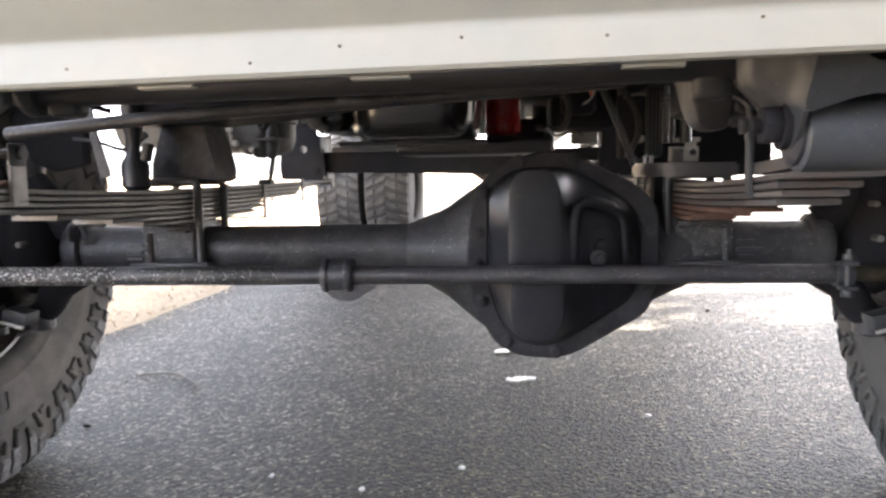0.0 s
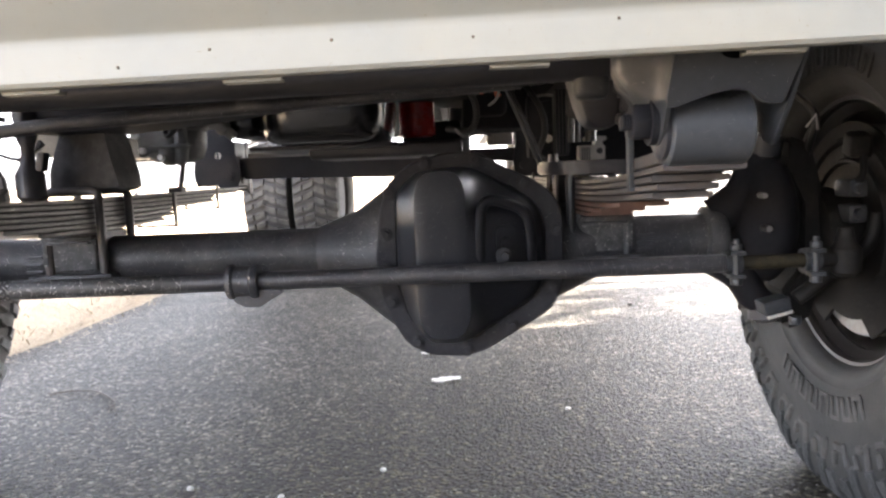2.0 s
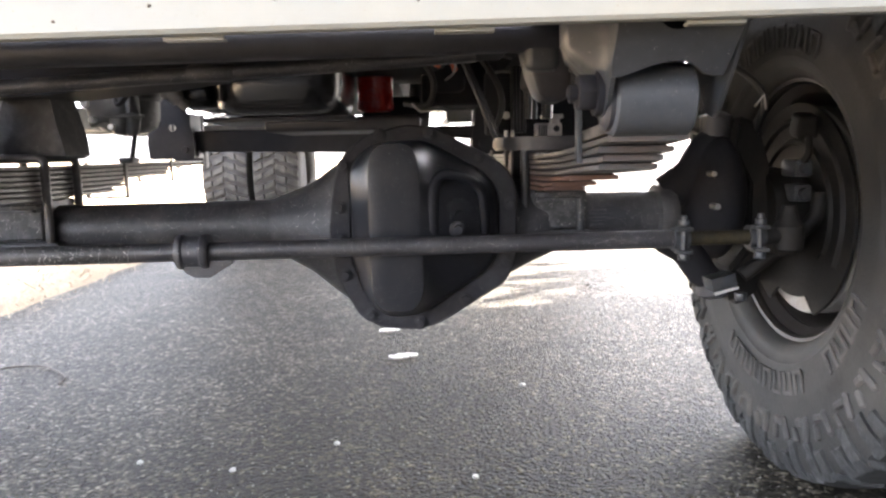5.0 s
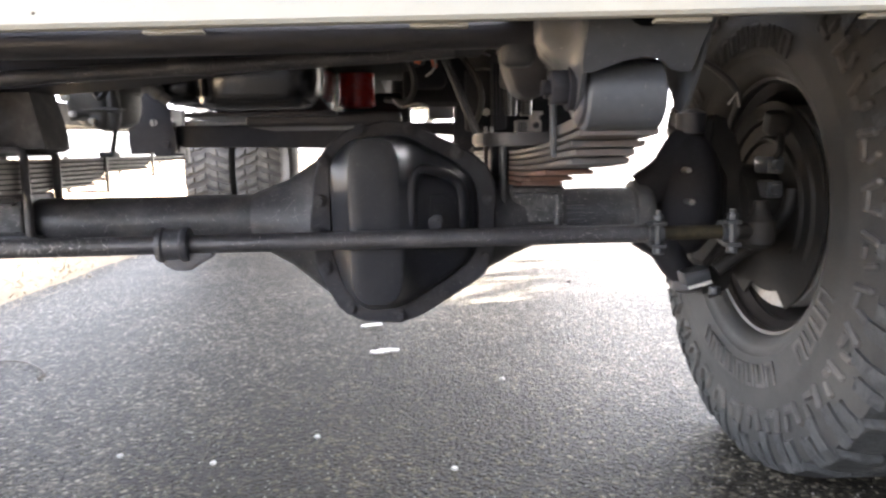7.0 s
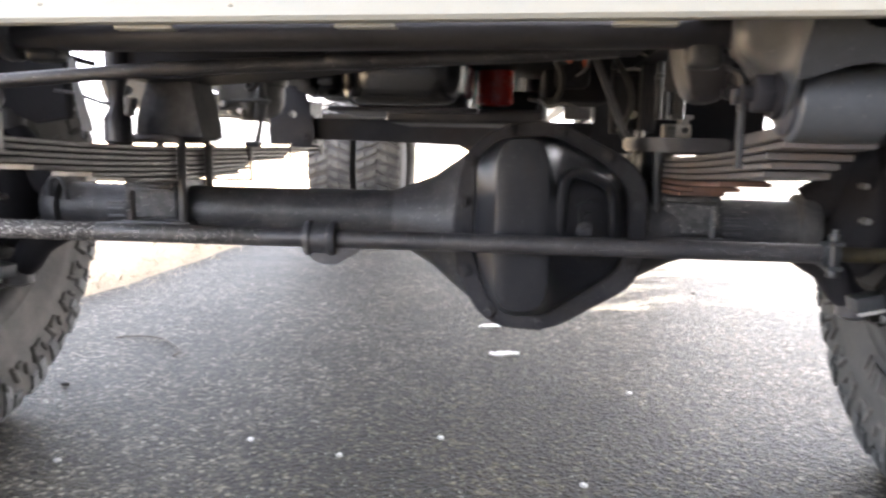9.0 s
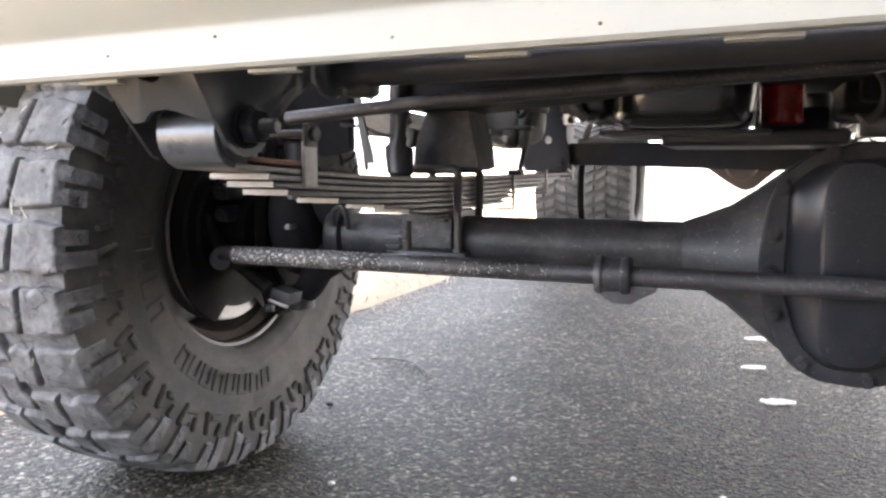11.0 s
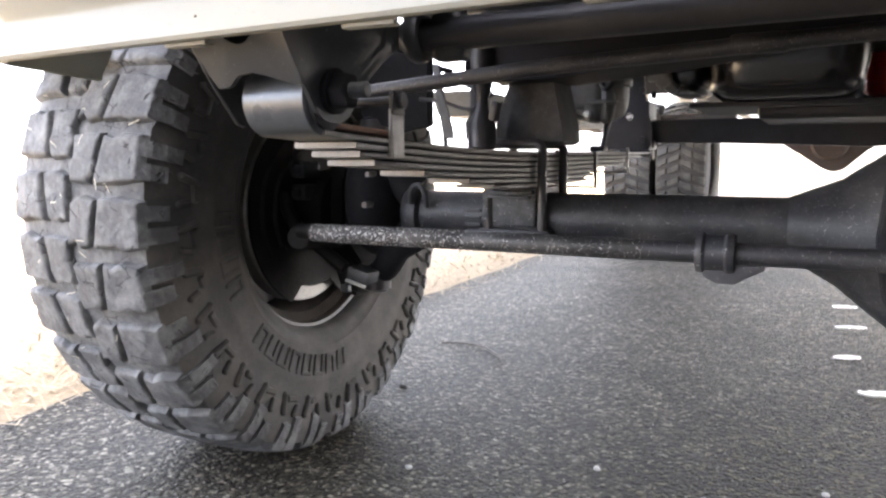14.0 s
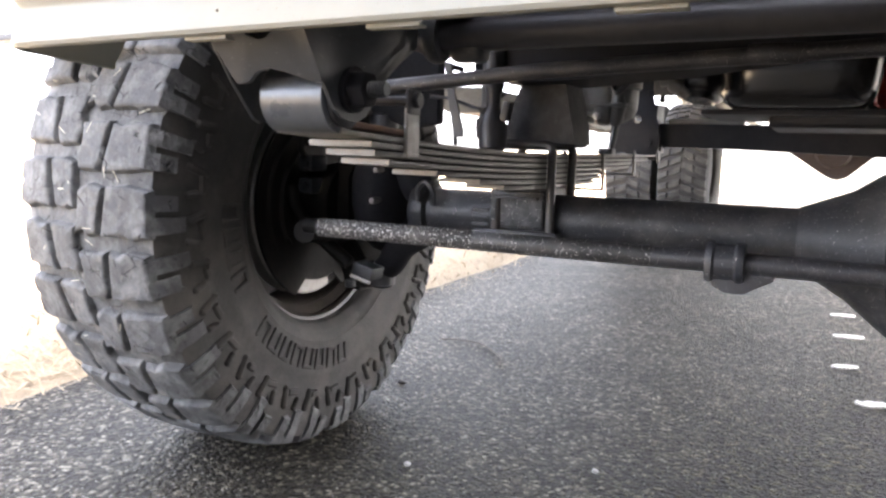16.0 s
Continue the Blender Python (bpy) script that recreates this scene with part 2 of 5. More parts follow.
FACING = Matrix(((1, 0, 0, 0), (0, 0, 1, 0), (0, 1, 0, 0), (0, 0, 0, 1)))    # local x, y, depth to world x, z, y
SIDE = Matrix(((0, 0, 1, 0), (1, 0, 0, 0), (0, 1, 0, 0), (0, 0, 0, 1)))      # local x, y, depth to world y, z, x


def hex_nut(bm, c, r, h, axis="Z"):
    b = bmesh.new()
    bmesh.ops.create_cone(b, cap_ends=True, segments=6, radius1=r, radius2=r, depth=h)
    bmesh.ops.bevel(b, geom=b.edges[:], offset=r * 0.08, segments=1, affect="EDGES")
    turn = {"Z": (0, 0, 0), "X": (0, 90, 0), "Y": (90, 0, 0)}[axis]
    return add(bm, b, pose(*c, *turn))


def around(c, corners, n=64):
    """n points on a polygon, by even angles about c."""
    out = []
    for k in range(n):
        t = 2 * math.pi * k / n
        d = Vector((math.cos(t), math.sin(t)))
        best = None
        for a, b in zip(corners, corners[1:] + corners[:1]):
            a, b = Vector(a) - Vector(c), Vector(b) - Vector(c)
            e = b - a
            den = d.x * e.y - d.y * e.x
            if abs(den) < 1e-9:
                continue
            u, w = (a.x * e.y - a.y * e.x) / den, (a.x * d.y - a.y * d.x) / den
            if u > 0 and -1e-6 <= w <= 1 + 1e-6 and (best is None or u > best):
                best = u
        out.append(best)
    return out


def rounded(radii, times=2):
    for _ in range(times):
        radii = [(radii[i - 1] + 2 * r + radii[(i + 1) % len(radii)]) / 4 for i, r in enumerate(radii)]
    return radii


def drilled(bm, outline, hole, r, depth, m, n=48):
    """A plate with one round hole, its outline star-shaped about the hole."""
    rad = around(hole, outline, n)
    ring = lambda q, z: [m @ Vector((hole[0] + q[k] * math.cos(2 * math.pi * k / n), hole[1] + q[k] * math.sin(2 * math.pi * k / n), z)) for k in range(n)]
    return rings(bm, [ring([r] * n, 0), ring(rad, 0), ring(rad, depth), ring([r] * n, depth)], closed=True)


def rough_casting(bm, size, seed):
    """Make a smooth casting lumpy and worn."""
    off = Vector((seed * 3.7, seed * 1.9, seed * 0.7))
    bmesh.ops.subdivide_edges(bm, edges=bm.edges[:], cuts=1, use_grid_fill=True)
    for v in bm.verts:
        v.co += Vector((noise.noise(v.co * 38 + off), noise.noise(v.co * 38 - off), noise.noise(v.co * 38 + off * 2))) * size
    return bm


# ---- main dimensions ----
AXLE_Y, AXLE_Z, TRACK, RADIUS = 1.30, 0.448, 0.965, 0.464
SPRING_X = 0.433
REAR_Y = 5.45

# ---- ground ----
def ground_material():
    m = bpy.data.materials.new("worn_asphalt")
    m.use_nodes = True
    nt = m.node_tree
    b = nt.nodes["Principled BSDF"]
    tc = nt.nodes.new("ShaderNodeTexCoord")
    def noise_node(scale, detail=6, rough=0.6):
        n = nt.nodes.new("ShaderNodeTexNoise")
        n.inputs["Scale"].default_value, n.inputs["Detail"].default_value, n.inputs["Roughness"].default_value = scale, detail, rough
        nt.links.new(tc.outputs["Object"], n.inputs["Vector"])
        return n
    stones = nt.nodes.new("ShaderNodeTexVoronoi")
    stones.inputs["Scale"].default_value = 115
    warp = noise_node(60, 3)
    mixv = nt.nodes.new("ShaderNodeMixRGB")
    mixv.inputs[0].default_value = 0.02
    nt.links.new(tc.outputs["Object"], mixv.inputs[1])
    nt.links.new(warp.outputs["Color"], mixv.inputs[2])
    nt.links.new(mixv.outputs[0], stones.inputs["Vector"])
    sep = nt.nodes.new("ShaderNodeSeparateColor")
    nt.links.new(stones.outputs["Color"], sep.inputs[0])
    shade = nt.nodes.new("ShaderNodeValToRGB")
    e = shade.color_ramp.elements
    e[0].position, e[0].color = 0.0, (0.026, 0.0235, 0.0185, 1)
    e[1].position, e[1].color = 1.0, (0.40, 0.38, 0.325, 1)
    k = shade.color_ramp.elements.new(0.55)
    k.color = (0.068, 0.0625, 0.051, 1)
    k = shade.color_ramp.elements.new(0.86)
    k.color = (0.175, 0.163, 0.136, 1)
    nt.links.new(sep.outputs[0], shade.inputs[0])
    gap = nt.nodes.new("ShaderNodeValToRGB")
    gap.color_ramp.elements[0].position, gap.color_ramp.elements[1].position = 0.25, 0.75
    gap.color_ramp.elements[0].color, gap.color_ramp.elements[1].color = (1, 1, 1, 1), (0.26, 0.26, 0.26, 1)
    nt.links.new(stones.outputs["Distance"], gap.inputs[0])
    mul = nt.nodes.new("ShaderNodeMixRGB")
    mul.blend_type, mul.inputs[0].default_value = "MULTIPLY", 0.9
    nt.links.new(shade.outputs[0], mul.inputs[1])
    nt.links.new(gap.outputs[0], mul.inputs[2])
    blot = noise_node(2.3, 8, 0.75)
    br = nt.nodes.new("ShaderNodeValToRGB")
    br.color_ramp.elements[0].position, br.color_ramp.elements[1].position = 0.32, 0.66
    br.color_ramp.elements[0].color, br.color_ramp.elements[1].color = (0.34, 0.325, 0.295, 1), (0.98, 0.94, 0.87, 1)
    nt.links.new(blot.outputs[0], br.inputs[0])
    mul2 = nt.nodes.new("ShaderNodeMixRGB")
    mul2.blend_type, mul2.inputs[0].default_value = "MULTIPLY", 1.0
    nt.links.new(mul.outputs[0], mul2.inputs[1])
    nt.links.new(br.outputs[0], mul2.inputs[2])
    # a broad, darker, brownish patch with a ragged edge, tinted by the ramp below
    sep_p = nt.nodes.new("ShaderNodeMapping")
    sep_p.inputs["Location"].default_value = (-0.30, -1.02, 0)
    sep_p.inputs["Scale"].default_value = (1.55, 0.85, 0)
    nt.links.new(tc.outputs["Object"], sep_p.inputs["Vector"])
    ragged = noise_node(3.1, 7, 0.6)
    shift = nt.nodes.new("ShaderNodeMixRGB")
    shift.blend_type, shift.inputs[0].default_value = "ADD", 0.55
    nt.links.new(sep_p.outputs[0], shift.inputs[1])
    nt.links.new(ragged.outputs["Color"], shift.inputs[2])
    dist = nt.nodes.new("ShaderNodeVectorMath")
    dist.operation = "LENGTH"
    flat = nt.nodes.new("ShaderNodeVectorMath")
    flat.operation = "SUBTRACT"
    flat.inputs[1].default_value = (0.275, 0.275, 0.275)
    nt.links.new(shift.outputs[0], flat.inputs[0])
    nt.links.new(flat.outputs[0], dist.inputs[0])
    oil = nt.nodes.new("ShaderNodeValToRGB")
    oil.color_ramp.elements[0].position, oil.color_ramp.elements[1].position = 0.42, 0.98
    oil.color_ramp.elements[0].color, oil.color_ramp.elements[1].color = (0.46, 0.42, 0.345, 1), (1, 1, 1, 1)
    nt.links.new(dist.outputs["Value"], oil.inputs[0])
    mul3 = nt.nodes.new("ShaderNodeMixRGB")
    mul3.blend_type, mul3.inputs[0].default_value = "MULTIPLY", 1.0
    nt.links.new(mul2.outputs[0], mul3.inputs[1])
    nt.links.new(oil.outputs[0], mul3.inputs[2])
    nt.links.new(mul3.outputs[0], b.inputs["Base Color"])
    b.inputs["Roughness"].default_value = 0.60
    b.inputs["Specular IOR Level"].default_value = 0.10
    bp = nt.nodes.new("ShaderNodeBump")
    bp.inputs["Strength"].default_value, bp.inputs["Distance"].default_value = 1.0, 0.009
    bp.invert = True
    nt.links.new(stones.outputs["Distance"], bp.inputs["Height"])
    nt.links.new(bp.outputs[0], b.inputs["Normal"])
    return m


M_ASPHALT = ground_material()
M_STRAW = material("dry_straw_soil", (0.225, 0.172, 0.108), 0.9, dirt=(0.155, 0.122, 0.078), dirt_amount=0.7, dirt_scale=6, grain=90, bump=1.0, bump_size=0.01, spread=0.4)
bm = bmesh.new()
bmesh.ops.create_grid(bm, x_segments=1, y_segments=1, size=400)
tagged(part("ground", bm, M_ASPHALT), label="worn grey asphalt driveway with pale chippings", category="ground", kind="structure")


def verge_line(y):
    """Where the asphalt ends: it widens towards the camera."""
    return -1.55 + 0.20 * max(0.0, min(1.0, (y - 1.3) / 1.2))


bm = bmesh.new()
edge = []
rnd = random.Random(4)
ys = [-30, -12, -5, -2, 0] + [0.25 * k for k in range(1, 40)] + [11, 14, 20, 40, 120, 390]
for y in ys:
    x = verge_line(y) + 0.035 * math.sin(1.7 * y) + rnd.uniform(-0.03, 0.03)
    edge.append((x, y))
rows = []
for x, y in edge:
    rows.append([bm.verts.new((x + 0.02, y, 0.0)), bm.verts.new((x - 0.06, y, 0.012)), bm.verts.new((x - 0.5, y, 0.03)), bm.verts.new((-390, y, 0.05))])
for a, b in zip(rows, rows[1:]):
    for i in range(3):
        bm.faces.new((a[i], b[i], b[i + 1], a[i + 1]))
tagged(part("verge", bm, M_STRAW), label="verge of dry straw-coloured grass beside the asphalt", category="ground", kind="structure")

# ---- the truck ----
truck = new("pickup_truck")
truck.location = (0, AXLE_Y, 0)
tagged(truck, label="white dual-rear-wheel pickup truck with black undercarriage, parked on asphalt", category="truck")


# front bumper: a bent sheet, its lower band sloping out and up to the sky, turned back at its ends
def lip(x):
    return 0.0135 * x


def bumper():
    bm = bmesh.new()
    prof = [(0.010, 0.6545), (0.006, 0.6532), (0.001, 0.6545), (-0.001, 0.6580), (0.001, 0.668), (0.0060, 0.684), (0.0085, 0.6885), (0.0080, 0.6925), (0.0040, 0.697), (-0.012, 0.735), (-0.034, 0.79), (-0.040, 0.90),
            (0.0, 0.925), (0.10, 0.93), (0.10, 0.905), (0.012, 0.90), (0.008, 0.79), (0.024, 0.735), (0.031, 0.697), (0.031, 0.688), (0.024, 0.676), (0.012, 0.662)]
    way = [(0.72 * k / 12, 0.0, 0.0) for k in range(-12, 13)]
    ends = [(0.72 + 0.035 * math.sin(t), 0.035 - 0.035 * math.cos(t), t) for t in (radians(12 * k) for k in range(1, 7))] + [(0.775, 0.09, 1.25), (0.80, 0.17, 1.25)]
    way = [(-x, y, -t) for x, y, t in ends[::-1]] + way + ends
    loops = []
    for x, y, t in way:
        loops.append([(x - math.sin(t) * d * 0.6, 0.598 + y + math.cos(t) * d, z + lip(x)) for d, z in prof])
    rings(bm, loops)
    return bm


front_bumper = part("bumper", bumper(), M_BUMPER, truck, "cream-white front bumper with a bright sloping lower band")
for x in (-0.492, -0.310, -0.124, 0.049, 0.255, 0.450, 0.622):
    bm = bmesh.new()
    box(bm, (x, 0.6090, 0.6555 + lip(x)), (0.046, 0.003, 0.0095), 0.001)
    box(bm, (x, 0.6135, 0.6515 + lip(x)), (0.046, 0.010, 0.002), 0.0008)
    part("clip_tab", bm, M_BUMPER, front_bumper)
M_MUD = material("dried_mud", (0.13, 0.10, 0.075), 0.85)
for x, z in ((-0.471, 0.672), (-0.36, 0.681), (-0.20, 0.668), (0.113, 0.678), (0.22, 0.674), (0.02, 0.676), (0.33, 0.682), (-0.05, 0.666)):
    bm = bmesh.new()
    bmesh.ops.create_uvsphere(bm, u_segments=8, v_segments=5, radius=0.0013, matrix=pose(x, 0.597 + 0.26 * (z - 0.66), z + lip(x)))
    part("mud_speck", bm, M_MUD, front_bumper)

# chassis rails
for s in (-1, 1):
    bm = bmesh.new()
    loops = []
    for y, z0, z1 in ((0.66, 0.715, 0.85), (0.9, 0.715, 0.87), (1.2, 0.735, 0.90), (1.8, 0.73, 0.90), (2.4, 0.80, 0.90), (6.6, 0.80, 0.92)):
        loops.append([(s * (SPRING_X - 0.035), y, z0), (s * (SPRING_X + 0.035), y, z0), (s * (SPRING_X + 0.035), y, z1), (s * (SPRING_X - 0.035), y, z1)])
    rings(bm, loops)
    part("chassis_rail", bm, M_BLACK, truck, "black steel chassis rail")

# radiator support and front cross tube
bm = bmesh.new()
box(bm, (0, 0.90, 0.82), (0.76, 0.05, 0.23), 0.01)
box(bm, (0, 0.875, 0.712), (0.74, 0.03, 0.02), 0.004)
part("radiator_support", bm, M_BLACK, truck)
bm = bmesh.new()
tube(bm, [(-0.412, 0.83, 0.674), (-0.40, 0.83, 0.674), (0.385, 0.83, 0.684), (0.392, 0.83, 0.684)], [0.013, 0.017, 0.017, 0.014], 24)
cross_tube = part("cross_tube", bm, M_BLACK, truck, "black round cross tube behind the bumper")
for s in (-1, 1):
    bm = bmesh.new()
    lathe(bm, [(-0.008, 0.016), (-0.008, 0.025), (-0.004, 0.027), (0.004, 0.027), (0.008, 0.025), (0.008, 0.016)], (s * 0.385, 0.83, 0.679 + s * 0.005), closed=True, seg=28)
    box(bm, (s * 0.35, 0.835, 0.672), (0.038, 0.030, 0.050), 0.010, seg=3)
    box(bm, (s * 0.375, 0.83, 0.72), (0.070, 0.05, 0.05), 0.003)
    part("bushing_clamp", bm, M_GREY, cross_tube, "grey rubber-lined bushing clamp")


# spring hanger brackets with eye, bolt and nut
def hanger(s):
    c, zc = (-0.453, 0.6225) if s < 0 else (0.4265, 0.633)      # middle, and crown of the arch
    eye_z = 0.602 if s < 0 else 0.606
    at = lambda u: c + s * u
    bm = bmesh.new()
    front = [(-0.047, 0.76), (-0.047, zc - 0.010), (-0.040, zc - 0.011), (-0.028, zc - 0.007), (-0.010, zc - 0.001), (0.006, zc + 0.002), (0.020, zc), (0.031, zc - 0.007), (0.036, zc - 0.010), (0.050, zc - 0.010), (0.056, zc + 0.028), (0.056, 0.76)]
    drilled(bm, [(at(u), z) for u, z in front], (at(0.002), zc + 0.046), 0.022, 0.005, Matrix.Translation((0, 0.630, 0)) @ FACING, 72)
    for v in bm.verts:      # the lower half leans back
        v.co.y += 0.72 * max(0.0, zc + 0.028 - v.co.z)
    ob = part("spring_hanger", bm, M_GREY, truck, "grey painted steel spring hanger bracket")
    bm = bmesh.new()
    plate(bm, [(0.632, 0.76), (0.632, zc + 0.030), (0.660, zc - 0.008), (0.690, zc - 0.041), (0.700, zc - 0.044), (0.715, zc - 0.040), (0.745, zc - 0.005), (0.785, 0.66), (0.785, 0.76)], 0.004 * s, Matrix.Translation((at(0.0565), 0, 0)) @ SIDE, 0.001)
    part("outer_plate", bm, M_GREY, ob)
    bm = bmesh.new()
    box(bm, (at(0.0), 0.770, 0.70), (0.112, 0.006, 0.12), 0.002)
    part("back_plate", bm, M_DEEP_BLACK, ob)
    # inner plate: folded from the front, dished round the bolt, flaring out behind
    bm = bmesh.new()
    loops = []
    low = ((0.633, 0.652), (0.646, 0.632), (0.662, 0.611), (0.676, 0.593), (0.690, 0.5835), (0.705, 0.581), (0.720, 0.582), (0.732, 0.588), (0.744, 0.600), (0.757, 0.617), (0.772, 0.640), (0.79, 0.655), (0.805, 0.66))
    for y, z0 in low:
        z0 += zc - 0.6225
        outer, inner = [], []
        for k in range(9):
            z = z0 + (0.765 - z0) * k / 8
            u = -0.047 + 0.003 * min(1.0, (y - 0.632) / 0.05)
            lift = max(0.0, min(1.0, (z - 0.625) / 0.03)) * max(0.0, min(1.0, (y - 0.655) / 0.05))
            u -= 0.030 * lift * (0.6 + 0.4 * math.cos((y - 0.73) * 26))
            inner.append((at(u), y, z))
            outer.append((at(u + 0.004), y, z))
        loops.append(inner + outer[::-1])
    rings(bm, loops)
    part("inner_plate", bm, M_GREY, ob, smooth=60)
    bm = bmesh.new()
    lathe(bm, [(-0.036, 0.010), (-0.036, 0.0300), (-0.034, 0.0325), (0.034, 0.0325), (0.036, 0.0300), (0.036, 0.010)], (at(0.0), 0.704, eye_z), closed=True, seg=48)
    part("spring_eye", bm, M_GREY_EYE, ob, "smooth satin grey spring eye")
    bm = bmesh.new()
    lathe(bm, [(-0.0425 * s, 0.010), (-0.0425 * s, 0.022), (-0.041 * s, 0.024), (-0.040 * s, 0.027), (-0.036 * s, 0.027), (-0.036 * s, 0.010)], (at(0.0), 0.704, eye_z), closed=True, seg=32)
    part("bushing", bm, M_BLACK, ob, "black rubber bushing")
    bm = bmesh.new()
    hex_nut(bm, (at(-0.056), 0.704, eye_z + 0.008), 0.0175, 0.018, "X")
    lathe(bm, [(-0.003, 0.006), (-0.003, 0.021), (0.003, 0.021), (0.003, 0.006)], (at(-0.047), 0.704, eye_z + 0.008), closed=True, seg=24)
    nut = part("pivot_nut", bm, M_DEEP_BLACK, ob, "black pivot nut and washer")
    bm = bmesh.new()
    prof = [(0.0, 0.0068)]
    for k in range(8 if s < 0 else 4):
        prof += [(-0.0024 * k - 0.0006, 0.0075), (-0.0024 * k - 0.0018, 0.0063)]
    lathe(bm, [(s * a, q) for a, q in prof], (at(-0.064), 0.704, eye_z + 0.008), seg=18)
    part("pivot_bolt", bm, M_GREY if s < 0 else M_DEEP_BLACK, ob, "threaded end of the pivot bolt")


M_GREY_EYE = material("satin_grey_spring_eye", (0.075, 0.081, 0.090), 0.30, metal=0.25, dirt=(0.08, 0.08, 0.08), dirt_amount=0.5, dirt_scale=9, bump=0.05, specks=0.03)
for s in (-1, 1):
    hanger(s)


# leaf springs
LEAF_FRONT = {-1: (0.70, 0.750, 0.768, 0.795, 0.90, 1.02, 1.10), 1: (0.70, 0.742, 0.752, 0.770, 0.93, 1.06, 1.14)}
LEAF_REAR = (2.16, 2.05, 1.90, 1.88, 1.62, 1.61, 1.56)


def spring_mid(s, y):
    """Middle of the spring pack across the truck: the packs toe a little at their front eyes."""
    return s * 0.4355 - (0.0175 if s < 0 else 0.009) * max(0.0, AXLE_Y - y) / 0.6


def leaf_height(y, k):
    f = (AXLE_Y - y) / 0.6
    return 0.5525 + (0.020 * f * f if f > 0 else 0.0008 * f * f) - (0.0083 - 0.0006 * max(0.0, f)) * k


def leaf(s, k, th=0.0030, inset=0.0, lift=0.0, ends=None):
    bm = bmesh.new()
    loops = []
    n = 26
    y0, y1 = ends or (LEAF_FRONT[s][k], LEAF_REAR[k])
    for i in range(n + 1):
        y = y0 + (y1 - y0) * i / n
        z = leaf_height(y, k) + lift
        w = (0.0375 - inset) * (0.80 if i in (0, n) and k > 1 else 1.0)
        c, e = spring_mid(s, y), 0.0012
        loops.append([(c - w, y, z - th + e), (c - w, y, z + th - e), (c - w + e, y, z + th), (c + w - e, y, z + th), (c + w, y, z + th - e), (c + w, y, z - th + e), (c + w - e, y, z - th), (c - w + e, y, z - th)])
    rings(bm, loops)
    return bm


M_PERCH = material("dust_caked_casting", (0.035, 0.035, 0.036), 0.6, dirt=(0.24, 0.235, 0.225), dirt_amount=0.45, dirt_scale=45, bump=0.6, specks=0.3, speck_scale=260)
M_SPRING_DARK = material("dark_spring_steel", (0.085, 0.08, 0.077), 0.42, metal=0.3, dirt=(0.20, 0.14, 0.11), dirt_amount=0.4, dirt_scale=20, bump=0.3)
M_SPRING_RUSTY = material("rust_stained_spring_steel", (0.10, 0.058, 0.046), 0.6, metal=0.1, dirt=(0.20, 0.10, 0.06), dirt_amount=0.6, dirt_scale=16, bump=0.4)
